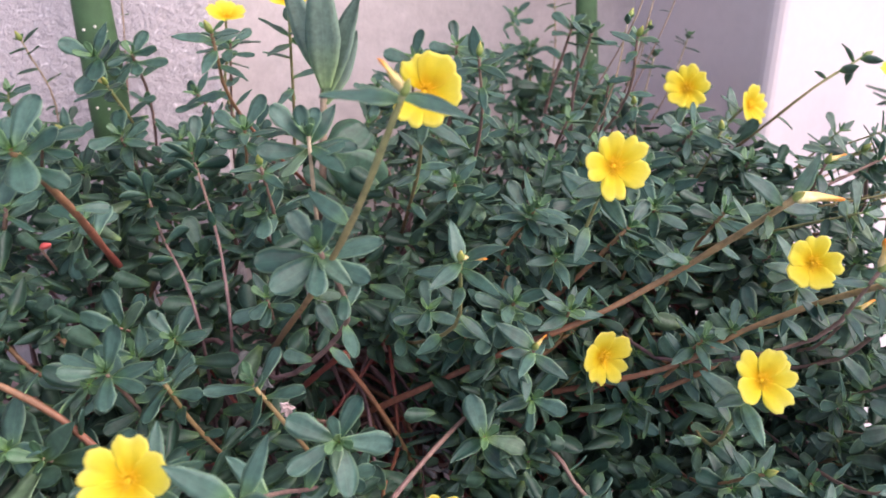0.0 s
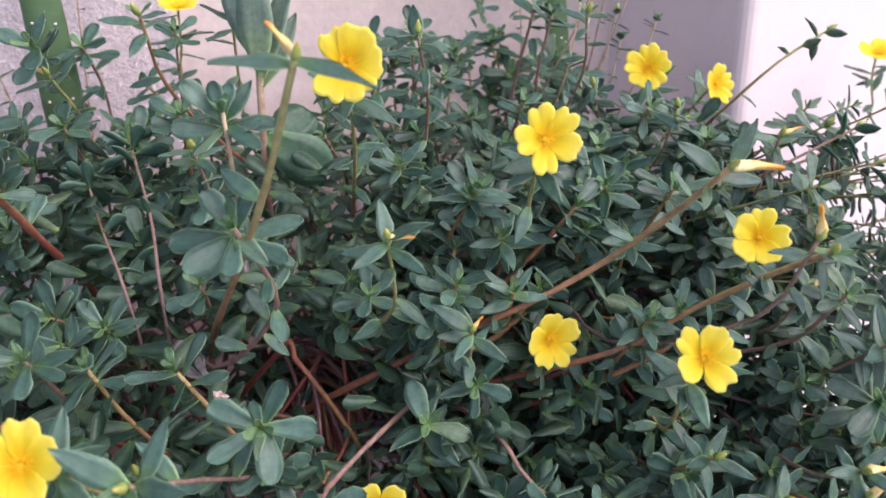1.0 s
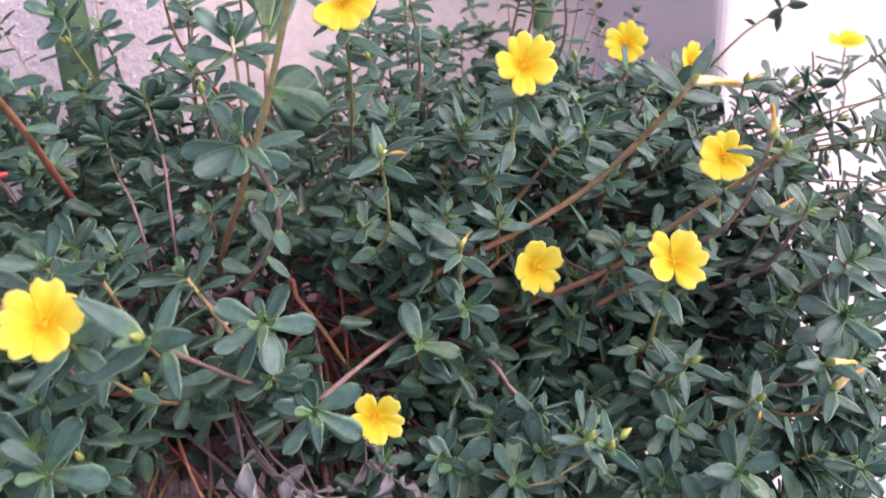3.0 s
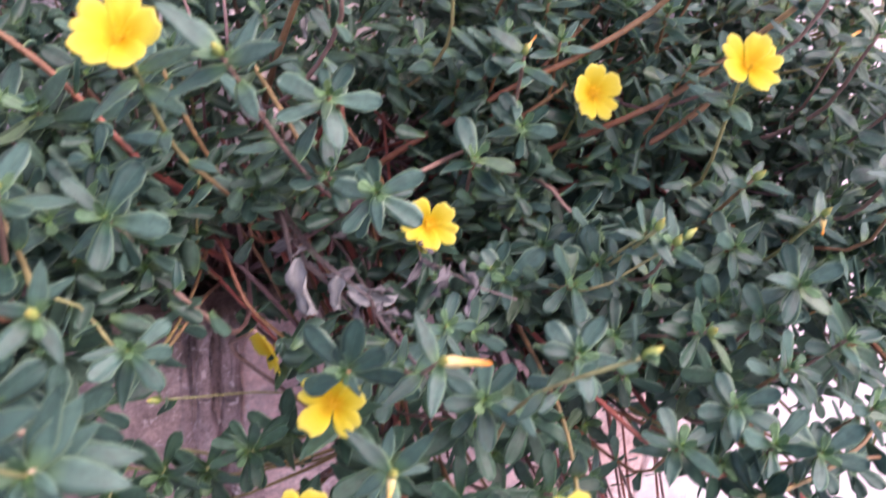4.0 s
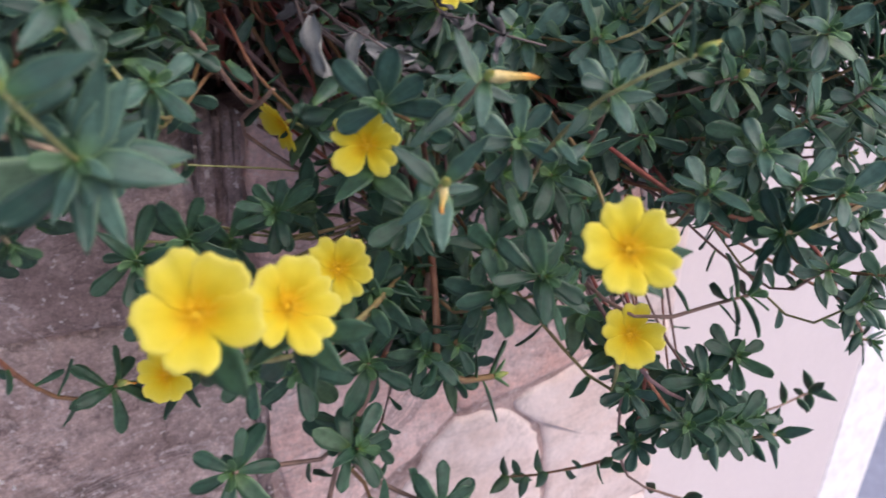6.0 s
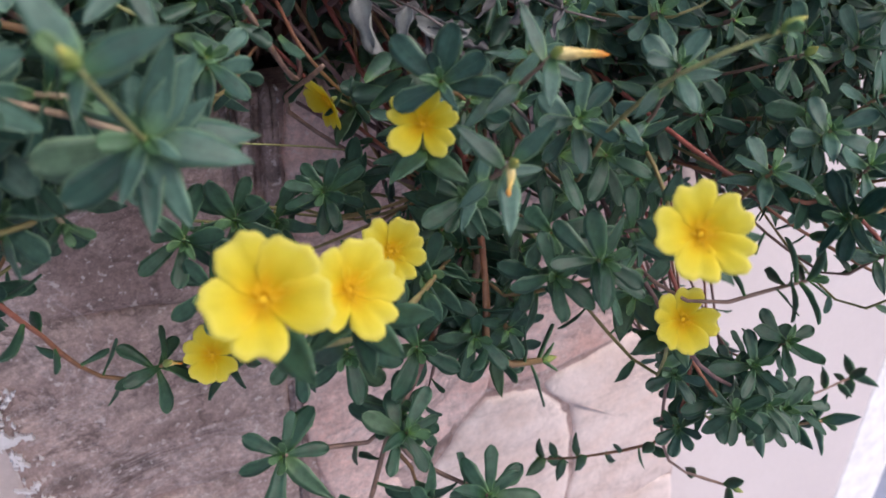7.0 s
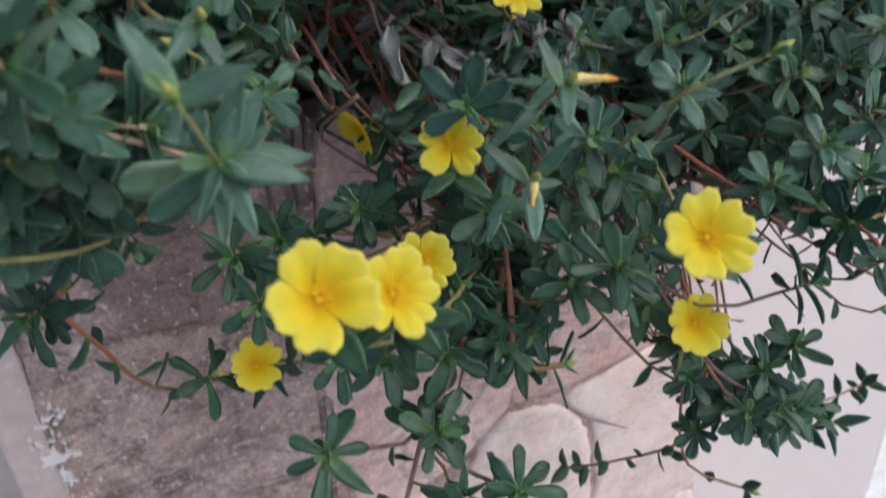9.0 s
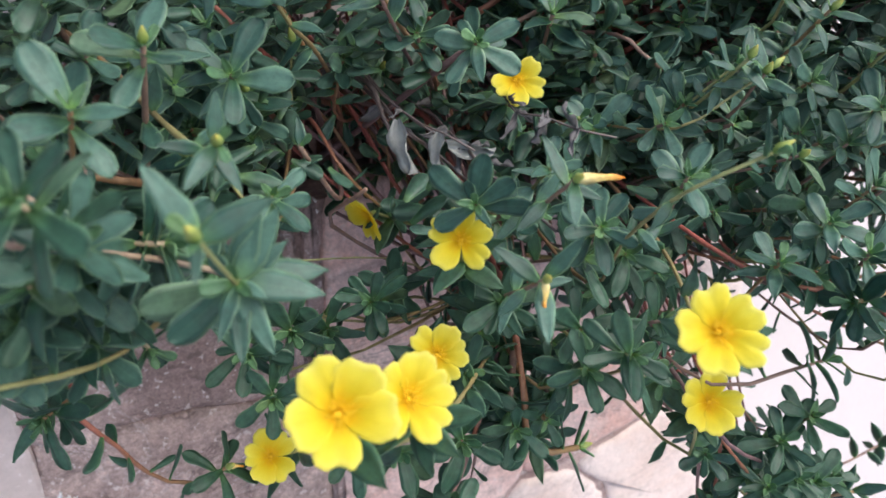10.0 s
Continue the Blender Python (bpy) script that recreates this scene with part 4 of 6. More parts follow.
sprig((-0.262, -0.150, -0.140), 103, 0.025, (-0.3, -0.8, 0.3), crown=9, **DEEP)
sprig((-0.215, -0.185, -0.105), 104, 0.026, (-0.2, -0.8, 0.4), crown=9)
# foliage crowding in beside the planter's corner
sprig((-0.310, -0.240, -0.098), 340, 0.024, end="bud", blades=LANCES, crown=3, leaves=4, leafy=0.25, thick=0.0019, stem=STEM_GREEN, points=[(-0.19, 0.07, -0.16), (-0.205, -0.03, -0.10), (-0.224, -0.140, -0.118), (-0.232, -0.165, -0.124), (-0.239, -0.178, -0.125), (-0.253, -0.195, -0.124), (-0.268, -0.210, -0.119), (-0.283, -0.224, -0.110), (-0.310, -0.240, -0.098)])
for k, (x, y, z, n) in enumerate(((-0.275, -0.226, -0.076, 0.026), (-0.260, -0.210, -0.084, 0.027), (-0.282, -0.212, -0.094, 0.027), (-0.256, -0.198, -0.100, 0.027), (-0.266, -0.196, -0.114, 0.026), (-0.290, -0.205, -0.106, 0.026), (-0.268, -0.262, -0.038, 0.026), (-0.280, -0.175, -0.118, 0.025), (-0.258, -0.242, -0.060, 0.024))):
    a = Vector((-0.25 + 0.25 * (k % 3), -0.75, 0.55 - 0.35 * (k % 2)))
    sprig((x, y, z), 341 + k, n, crown=8, leaves=6, leafy=0.16, thick=0.0015, stem=STEM_MAUVE if k % 2 else STEM_PALE, blades=BLADES if k % 3 else BLADES_DEEP, points=[(x - 0.01, 0.06, -0.16), (x - 0.015, -0.05, -0.085), (x - 0.012 + 0.01 * (k % 3), 0.5 * y - 0.03, 0.5 * z - 0.035), Vector((x, y, z)) - 0.035 * a, (x, y, z)])
sprig((-0.297, -0.131, -0.181), 350, 0.027, (-0.3, -0.8, 0.4), crown=9, leaves=6, leafy=0.2, stem=STEM_RED, points=[(-0.27, 0.07, -0.16), (-0.285, -0.04, -0.10), (-0.276, -0.100, -0.150), (-0.278, -0.110, -0.180), (-0.297, -0.131, -0.181)], **DEEP)
sprig((-0.224, -0.139, -0.236), 74, 0.024, end="spent", bloom=((0.6, -0.5, 0.2), 0.009), crown=6, leaves=13, leafy=0.42, thick=0.0020, points=[(-0.22, 0.07, -0.16), (-0.250, -0.03, -0.10), (-0.282, -0.13, -0.17), (-0.272, -0.132, -0.205), (-0.262, -0.120, -0.238), (-0.245, -0.118, -0.256), (-0.224, -0.139, -0.238)], **DEEP)
sprig((-0.139, -0.184, 0.027), 75, 0.030, end="bud", blades=LANCES, crown=4, leaves=4, leafy=0.3, points=[(-0.05, 0.07, -0.16), (-0.06, -0.05, -0.08), (-0.089, -0.109, -0.044), (-0.113, -0.142, -0.012), (-0.139, -0.184, 0.027)])
sprig((0.051, -0.220, -0.065), 76, 0.022, end="bud", blades=LANCES, crown=3)
sprig((0.039, -0.220, -0.056), 77, 0.020, end="bud", blades=LANCES, crown=3)
sprig((0.114, -0.204, -0.045), 78, 0.022, end="bud", blades=LANCES, crown=4)
sprig((-0.144, 0.112, 0.125), 79, 0.024, end="spent", bloom=((-0.7, -0.2, 0.5), 0.012), blades=LANCES, crown=4)
sprig((0.343, -0.049, 0.119), 80, 0.019, (0.8, -0.2, 0.5), end="bud", blades=LANCES_GLARE, crown=2, stem=STEM_GREEN)
sprig((0.163, -0.021, 0.144), 81, 0.022, end="bud", blades=LANCES, crown=4)
sprig((-0.091, 0.016, 0.162), 82, 0.024, end="bud", blades=LANCES, crown=4)
sprig((-0.080, -0.012, 0.096), 83, 0.022, end="bud", blades=LANCES, crown=4)
sprig((0.144, -0.225, 0.065), 84, 0.024, end="bud", blades=LANCES, crown=4, leaves=9, leafy=0.45, thick=0.0026, stem=STEM_AMBER, points=[(0.02, 0.08, -0.16), (0.03, -0.04, -0.08), (0.098, -0.135, -0.019), (0.130, -0.160, 0.010), (0.145, -0.195, 0.042), (0.144, -0.225, 0.065)])
sprig((0.307, -0.109, 0.069), 85, 0.022, (0.8, -0.3, 0.4), end="bud", blades=LANCES, crown=4)
sprig((-0.057, -0.161, 0.160), 86, 0.030, end="spent", bloom=((-0.45, 0.15, 0.85), 0.0145), blades=LANCES, crown=0, leaves=2, leafy=0.42, thick=0.0025, stem=STEM_GREEN, spokes=((159, 92, 29), (-21, 92, 29)), facing=(0.0, -0.55, 0.85), free=True, points=[(-0.09, 0.07, -0.16), (-0.090, 0.01, -0.05), (-0.089, -0.045, 0.005), (-0.080, -0.094, 0.055), (-0.068, -0.130, 0.105), (-0.057, -0.161, 0.160)])
sprig((0.048, -0.023, 0.143), 87, 0.024, end="bud", blades=LANCES, crown=4)
sprig((-0.175, -0.132, -0.135), 88, 0.020, (-0.7, -0.3, 0.3), end="bud", blades=LANCES, crown=2, leaves=1, thick=0.0009, stem=STEM_GREEN)
# long strands against the pillar and the pale stones
sprig((0.272, -0.193, -0.409), 90, 0.020, end="bud", blades=LANCES_DEEP, crown=4, leaves=12, points=[(0.03, 0.06, -0.158), (0.02, -0.03, -0.11), (0.009, -0.225, -0.23), (0.068, -0.235, -0.302), (0.18, -0.205, -0.385), (0.272, -0.193, -0.409)])
sprig((0.102, -0.228, -0.412), 91, 0.020, end="bud", blades=LANCES_DEEP, crown=2, leaves=4, points=[(0.03, 0.06, -0.158), (0.025, -0.03, -0.11), (0.03, -0.20, -0.25), (0.039, -0.214, -0.339), (0.059, -0.213, -0.384), (0.102, -0.228, -0.412)])
sprig((0.008, -0.134, -0.425), 92, 0.021, end="bud", blades=LANCES_DEEP, crown=2, leaves=12, leafy=0.28, points=[(0.05, 0.06, -0.158), (0.045, -0.03, -0.11), (0.055, -0.19, -0.25), (0.048, -0.216, -0.339), (0.017, -0.183, -0.38), (0.008, -0.134, -0.425)])
sprig((0.184, -0.259, -0.259), 93, 0.020, end="bud", blades=LANCES_DEEP, crown=3, leaves=4, points=[(0.08, 0.06, -0.158), (0.075, -0.03, -0.10), (0.075, -0.190, -0.180), (0.12, -0.245, -0.222), (0.184, -0.259, -0.259)])
sprig((-0.056, -0.216, -0.247), 109, 0.028, end="bud", crown=3, leaves=9, leafy=0.36, thick=0.0030, stem=STEM_RED, points=[(-0.05, 0.06, -0.16), (-0.052, -0.04, -0.10), (-0.064, -0.150, -0.160), (-0.080, -0.200, -0.198), (-0.087, -0.214, -0.225), (-0.076, -0.212, -0.244), (-0.056, -0.216, -0.247)], **DEEP)
sprig((0.052, -0.283, -0.163), 108, 0.024, end="rosette", leaves=6, crown=8, leafy=0.2, thick=0.0019, stem=STEM_AMBER, points=[(0.20, 0.06, -0.16), (0.21, -0.06, -0.11), (0.200, -0.235, -0.150), (0.140, -0.275, -0.158), (0.090, -0.282, -0.166), (0.052, -0.283, -0.163)])
sprig((0.160, -0.295, -0.165), 95, 0.024, end="bud", blades=LANCES_DEEP, crown=3, leaves=7, leafy=0.4, thick=0.0018, points=[(0.02, 0.06, -0.16), (0.0, -0.05, -0.10), (0.032, -0.240, -0.158), (0.08, -0.270, -0.162), (0.160, -0.295, -0.165)])
# long-leaved shoots filling the bed towards the pillar
for k, at in enumerate(((0.207, -0.220, -0.034), (0.219, -0.220, -0.066), (0.210, -0.215, -0.096), (0.239, -0.220, -0.128), (0.208, -0.220, -0.136), (0.238, -0.220, -0.161), (0.302, -0.160, -0.036), (0.310, -0.160, -0.109), (0.300, -0.160, -0.146), (0.335, -0.160, -0.190), (0.213, -0.215, -0.006), (0.190, -0.225, -0.115))):
    sprig(at, 420 + k, 0.029, (0.3 * (k % 3) - 0.2, -0.6, 0.6 - 0.2 * (k % 2)), crown=7, leaves=9, leafy=0.32, thick=0.0016, stem=STEM_AMBER if k % 2 else STEM_MAUVE, blades=LANCES if k % 3 else BLADES)
# bare red branches among the leaves
sprig((-0.190, -0.060, 0.130), 96, 0.026, thick=0.0032, stem=STEM_RED, leaves=5, leafy=0.3, points=[(-0.13, 0.12, -0.16), (-0.140, 0.10, -0.05), (-0.150, 0.071, -0.001), (-0.163, 0.030, 0.045), (-0.174, -0.009, 0.086), (-0.190, -0.050, 0.130)])
sprig((-0.245, -0.060, 0.055), 97, 0.028, thick=0.0028, stem=STEM_RED, leaves=6, leafy=0.3, points=[(-0.11, 0.07, -0.16), (-0.125, -0.03, -0.08), (-0.165, -0.090, -0.031), (-0.200, -0.072, 0.015), (-0.245, -0.060, 0.055)])
sprig((-0.108, 0.040, 0.093), 98, 0.020, thick=0.0014, stem=STEM_MAUVE, leaves=5, leafy=0.3, points=[(-0.11, 0.07, -0.16), (-0.112, -0.02, -0.03), (-0.111, -0.040, 0.033), (-0.107, -0.005, 0.060), (-0.108, 0.040, 0.093)])
sprig((-0.135, 0.067, 0.070), 99, 0.020, thick=0.0013, stem=STEM_MAUVE, leaves=5, leafy=0.3, points=[(-0.12, 0.08, -0.16), (-0.125, -0.02, -0.02), (-0.128, -0.028, 0.037), (-0.133, 0.030, 0.050), (-0.135, 0.067, 0.070)])
sprig((0.110, -0.09, 0.05), 100, 0.024, thick=0.0026, stem=STEM_RED, leaves=6, leafy=0.35, points=[(0.00, 0.09, -0.16), (0.02, -0.02, -0.08), (0.05, -0.05, -0.03), (0.085, -0.07, 0.01), (0.110, -0.09, 0.05)])

for k, (x, y, z, dx) in enumerate(((0.030, -0.225, -0.285, -0.4), (0.085, -0.235, -0.315, 0.5), (0.045, -0.222, -0.335, -0.6), (0.100, -0.225, -0.350, 0.3), (0.125, -0.222, -0.365, 0.6), (0.070, -0.232, -0.290, 0.2), (0.115, -0.240, -0.325, 0.8), (0.150, -0.215, -0.380, 0.7))):
    sprig((x, y, z), 110 + k, 0.0185, (0.5 * dx - 0.35, -0.6, 0.55), leaves=10, leafy=0.35, thick=0.0014)
for k, (x, y, z, dx) in enumerate(((0.115, -0.272, -0.205, 0.4), (0.150, -0.275, -0.235, 0.6), (0.150, -0.262, -0.190, 0.2))):
    sprig((x, y, z), 130 + k, 0.021, (0.5 * dx - 0.35, -0.6, 0.5), leaves=8, leafy=0.35, thick=0.0014)

for k, (x, y, z, dx, n) in enumerate(((0.058, -0.205, -0.308, -0.4, 0.022), (0.056, -0.236, -0.306, -0.1, 0.024), (0.073, -0.242, -0.283, 0.1, 0.025), (0.077, -0.252, -0.306, 0.2, 0.025), (0.100, -0.250, -0.322, 0.4, 0.025), (0.096, -0.243, -0.274, 0.5, 0.024), (0.120, -0.247, -0.330, 0.7, 0.024))):
    sprig((x, y, z), 230 + k, n, (0.5 * dx - 0.35, -0.6, 0.55), leaves=7, crown=8, leafy=0.25, thick=0.0015, stem=STEM_MAUVE, **DEEP)
sprig((0.140, -0.252, -0.348), 240, 0.025, (0.9, -0.4, -0.1), end="bud", blades=LANCES, leaves=6, crown=4, leafy=0.2, thick=0.0017, points=[(0.03, 0.06, -0.158), (0.025, -0.03, -0.11), (0.040, -0.215, -0.27), (0.070, -0.240, -0.318), (0.105, -0.248, -0.338), (0.140, -0.252, -0.348)])
sprig((0.240, -0.240, -0.318), 241, 0.022, end="rosette", blades=LANCES, leaves=5, crown=7, leafy=0.2, thick=0.0016, stem=STEM_RED, points=[(0.10, 0.06, -0.158), (0.09, -0.05, -0.11), (0.11, -0.250, -0.190), (0.155, -0.258, -0.246), (0.205, -0.250, -0.290), (0.238, -0.226, -0.322), (0.240, -0.240, -0.318)])
for k, (x, y, z, dx) in enumerate(((0.063, -0.258, -0.133, -0.1), (0.092, -0.283, -0.152, -0.3), (0.130, -0.259, -0.114, 0.1), (0.033, -0.256, -0.147, -0.1), (0.097, -0.256, -0.123, 0.2), (0.128, -0.280, -0.140, 0.1), (0.099, -0.236, -0.106, 0.0))):
    sprig((x, y, z), 250 + k, 0.0215, (dx, -0.6, 0.6), leaves=7, crown=7, leafy=0.3, thick=0.0016)

for k, at in enumerate(((-0.102, -0.196, -0.205), (-0.086, -0.190, -0.222), (-0.112, -0.200, -0.186), (-0.077, -0.180, -0.195), (-0.092, -0.212, -0.222), (-0.066, -0.205, -0.214))):
    sprig(at, 310 + k, 0.023, (0.3 * (k % 3) - 0.4, -0.75, 0.1), leaves=8, crown=8, leafy=0.25, thick=0.0017, stem=STEM_MAUVE, **DEEP)

# creeping branches at the foot of the planting
for k, way in enumerate(([(0.060, 0.120, -0.160), (0.040, 0.075, -0.125), (0.005, 0.030, -0.110), (-0.040, -0.020, -0.085), (-0.070, -0.035, -0.060)], [(-0.060, 0.130, -0.160), (-0.030, 0.090, -0.125), (0.010, 0.050, -0.112), (0.050, 0.000, -0.085), (0.085, -0.040, -0.060)], [(0.020, 0.160, -0.160), (-0.005, 0.110, -0.120), (-0.035, 0.060, -0.105), (-0.060, 0.010, -0.090), (-0.055, -0.045, -0.078)], [(-0.020, 0.100, -0.162), (0.010, 0.055, -0.128), (0.020, 0.010, -0.115), (0.035, -0.050, -0.100)], [(0.110, 0.100, -0.160), (0.070, 0.050, -0.118), (0.045, 0.010, -0.100), (-0.005, -0.030, -0.092), (-0.020, -0.075, -0.090)])):
    sprig(way[-1], 150 + k, 0.016, leaves=2, crown=3, leafy=0.22, thick=0.0024, stem=STEM_MAUVE, points=way)

# branches seen between the leaves
sprig((-0.202, 0.027, 0.012), 210, 0.022, leaves=3, crown=5, leafy=0.2, thick=0.0026, stem=STEM_RED, points=[(-0.10, 0.09, -0.16), (-0.135, -0.012, -0.085), (-0.157, -0.030, -0.043), (-0.176, -0.020, -0.014), (-0.202, 0.027, 0.012)])
sprig((-0.228, 0.028, 0.012), 211, 0.020, leaves=3, crown=5, leafy=0.2, thick=0.0022, stem=STEM_RED, points=[(-0.13, 0.12, -0.16), (-0.165, 0.03, -0.075), (-0.197, 0.009, -0.023), (-0.212, 0.011, -0.009), (-0.228, 0.028, 0.012)])
sprig((-0.114, -0.102, 0.020), 212, 0.024, leaves=2, crown=6, leafy=0.15, thick=0.0021, stem=STEM_AMBER, points=[(-0.02, 0.08, -0.16), (-0.04, -0.04, -0.10), (-0.070, -0.101, -0.059), (-0.084, -0.105, -0.041), (-0.097, -0.105, -0.015), (-0.114, -0.102, 0.020)])
sprig((-0.171, -0.086, -0.051), 213, 0.020, end="none", leaves=0, crown=0, thick=0.0028, stem=STEM_RED, points=[(-0.10, 0.09, -0.16), (-0.13, -0.02, -0.105), (-0.153, -0.070, -0.077), (-0.164, -0.081, -0.060), (-0.171, -0.086, -0.051)], label="broken-off reddish purslane branch")
sprig((-0.262, -0.140, -0.064), 214, 0.026, leaves=2, crown=6, leafy=0.15, thick=0.0032, stem=STEM_RED, points=[(-0.14, 0.08, -0.16), (-0.165, -0.04, -0.105), (-0.197, -0.102, -0.089), (-0.217, -0.126, -0.085), (-0.243, -0.144, -0.072), (-0.262, -0.140, -0.064)])
sprig((-0.151, -0.072, 0.016), 215, 0.022, leaves=9, crown=7, leafy=0.35, thick=0.0020, stem=STEM_AMBER, points=[(-0.07, 0.09, -0.16), (-0.10, -0.03, -0.10), (-0.118, -0.058, -0.065), (-0.139, -0.069, -0.019), (-0.151, -0.072, 0.016)])
sprig((-0.140, -0.089, -0.038), 216, 0.018, end="bud", blades=LANCES, leaves=7, crown=1, leafy=0.28, thick=0.0011, stem=STEM_GREEN, points=[(-0.10, 0.08, -0.16), (-0.13, -0.04, -0.115), (-0.144, -0.078, -0.086), (-0.142, -0.083, -0.054), (-0.140, -0.089, -0.038)])
sprig((-0.210, -0.157, -0.065), 217, 0.022, end="bud", blades=LANCES, leaves=6, crown=2, leafy=0.3, thick=0.0015, stem=STEM_GREEN, points=[(-0.11, 0.07, -0.16), (-0.14, -0.06, -0.115), (-0.180, -0.150, -0.107), (-0.200, -0.153, -0.074), (-0.210, -0.157, -0.065)])
sprig((-0.102, -0.097, -0.139), 218, 0.018, leaves=3, crown=4, leafy=0.15, thick=0.0017, stem=STEM_RED, points=[(-0.13, 0.07, -0.16), (-0.132, -0.05, -0.085), (-0.126, -0.096, -0.107), (-0.114, -0.097, -0.125), (-0.102, -0.097, -0.139)], **DEEP)
sprig((0.144, -0.151, 0.002), 219, 0.021, leaves=4, crown=6, leafy=0.2, thick=0.0030, stem=STEM_RED, points=[(0.03, 0.08, -0.16), (0.06, -0.05, -0.10), (0.105, -0.119, -0.048), (0.133, -0.148, -0.016), (0.144, -0.151, 0.002)])
sprig((0.077, -0.089, -0.008), 220, 0.021, leaves=4, crown=6, leafy=0.2, thick=0.0032, stem=STEM_RED, points=[(-0.04, 0.09, -0.16), (-0.01, -0.02, -0.09), (0.027, -0.060, -0.046), (0.054, -0.085, -0.024), (0.077, -0.089, -0.008)])
sprig((0.034, -0.069, 0.010), 221, 0.020, leaves=4, crown=6, leafy=0.2, thick=0.0021, stem=STEM_RED, points=[(0.0, 0.09, -0.16), (0.012, -0.04, -0.09), (0.023, -0.068, -0.046), (0.028, -0.071, -0.022), (0.034, -0.069, 0.010)])
sprig((0.048, -0.163, -0.075), 222, 0.020, leaves=3, crown=6, leafy=0.2, thick=0.0020, stem=STEM_MAUVE, points=[(0.03, 0.08, -0.16), (0.03, -0.06, -0.07), (0.036, -0.126, -0.055), (0.039, -0.152, -0.066), (0.048, -0.163, -0.075)])
# bare red stems lying over the soil
for k, (way, r) in enumerate((
    ([(-0.10, 0.08, -0.16), (-0.095, -0.03, -0.11), (-0.066, -0.135, -0.047), (-0.059, -0.130, -0.048), (-0.036, -0.115, -0.046), (-0.009, -0.100, -0.043), (0.014, -0.090, -0.040)], 0.0025),
    ([(-0.10, 0.10, -0.16), (-0.051, -0.030, -0.024), (-0.049, -0.035, -0.027), (-0.039, -0.045, -0.045), (-0.026, -0.055, -0.074), (-0.020, -0.060, -0.091)], 0.0027),
    ([(0.05, 0.09, -0.16), (0.045, 0.02, -0.09), (0.034, -0.050, -0.034), (0.035, -0.055, -0.020), (0.039, -0.060, 0.000), (0.045, -0.060, 0.017), (0.048, -0.060, 0.027)], 0.0024),
    ([(0.06, 0.09, -0.16), (0.065, -0.02, -0.10), (0.088, -0.090, -0.058), (0.103, -0.100, -0.048), (0.131, -0.105, -0.042), (0.161, -0.110, -0.032), (0.174, -0.115, -0.018)], 0.0030),
)):
    sprig(way[-1], 440 + k, 0.020, end="rosette", leaves=2, crown=5, leafy=0.08, thick=r, stem=STEM_RED if k else STEM_MAUVE, points=way)
sprig((0.058, -0.217, -0.064), 223, 0.020, end="bud", blades=LANCES, leaves=3, crown=2, leafy=0.2, thick=0.0012, stem=STEM_GREEN, points=[(0.0, 0.07, -0.16), (0.0, -0.10, -0.105), (0.018, -0.190, -0.093), (0.036, -0.207, -0.080), (0.058, -0.217, -0.064)])
sprig((0.055, -0.198, -0.065), 224, 0.022, leaves=6, crown=4, leafy=0.25, thick=0.0014, stem=STEM_GREEN, points=[(-0.02, 0.07, -0.16), (-0.01, -0.08, -0.115), (0.017, -0.143, -0.116), (0.032, -0.176, -0.093), (0.055, -0.198, -0.065)])
sprig((-0.092, -0.206, -0.215), 225, 0.024, leaves=4, crown=5, leafy=0.15, thick=0.0030, stem=STEM_MAUVE, points=[(-0.05, 0.07, -0.16), (-0.045, -0.05, -0.12), (-0.058, -0.142, -0.186), (-0.068, -0.172, -0.193), (-0.080, -0.192, -0.198), (-0.092, -0.206, -0.215)], **DEEP)
sprig((-0.041, -0.250, -0.181), 226, 0.024, leaves=6, crown=5, leafy=0.2, thick=0.0016, stem=STEM_AMBER, points=[(-0.05, 0.07, -0.16), (-0.05, -0.05, -0.12), (-0.078, -0.188, -0.198), (-0.068, -0.212, -0.204), (-0.053, -0.232, -0.192), (-0.041, -0.250, -0.181)], **DEEP)

# tall thin shoots before the back wall
for k, (x, y, z, dx) in enumerate(((-0.255, 0.190, 0.190, -0.3), (-0.222, 0.235, 0.165, 0.2), (-0.112, 0.252, 0.205, 0.1), (-0.190, 0.225, 0.140, -0.2), (-0.275, 0.150, 0.120, -0.2), (0.225, 0.165, 0.150, -0.1), (0.310, 0.140, 0.120, 0.3), (0.285, 0.100, 0.105, 0.2), (0.330, 0.110, 0.115, 0.3))):
    sprig((x, y, z), 170 + k, 0.0175, (dx, -0.1, 1.0), leaves=12, crown=3, leafy=0.5, thick=0.0012, stem=STEM_PALE, blades=LANCES_DEEP, end="bud" if k % 3 == 0 else "rosette", label="tall thin purslane shoot with small sparse leaves")
for k, (x, y, z) in enumerate(((0.105, 0.150, 0.105), (0.150, 0.140, 0.095), (0.185, 0.180, 0.105), (0.065, 0.150, 0.100), (0.040, 0.120, 0.100), (0.220, 0.190, 0.105), (-0.20, 0.140, 0.120), (-0.235, 0.180, 0.140))):
    sprig((x, y, z), 290 + k, 0.020, (0.2 - 0.2 * (k % 3), -0.35, 1.0), leaves=14, crown=6, leafy=0.45, thick=0.0011, stem=STEM_GREEN)
for k, (x, y, z) in enumerate(((0.205, 0.020, 0.200), (0.225, 0.030, 0.190), (0.262, 0.045, 0.205), (0.180, 0.010, 0.150))):
    sprig((x, y, z), 190 + k, 0.014, (0.25, 0.0, 1.0), leaves=2, crown=2, leafy=0.2, thick=0.0010, stem=STEM_PALE, blades=LANCES, end="bud", label="thin pale dry stalk with a small bud")


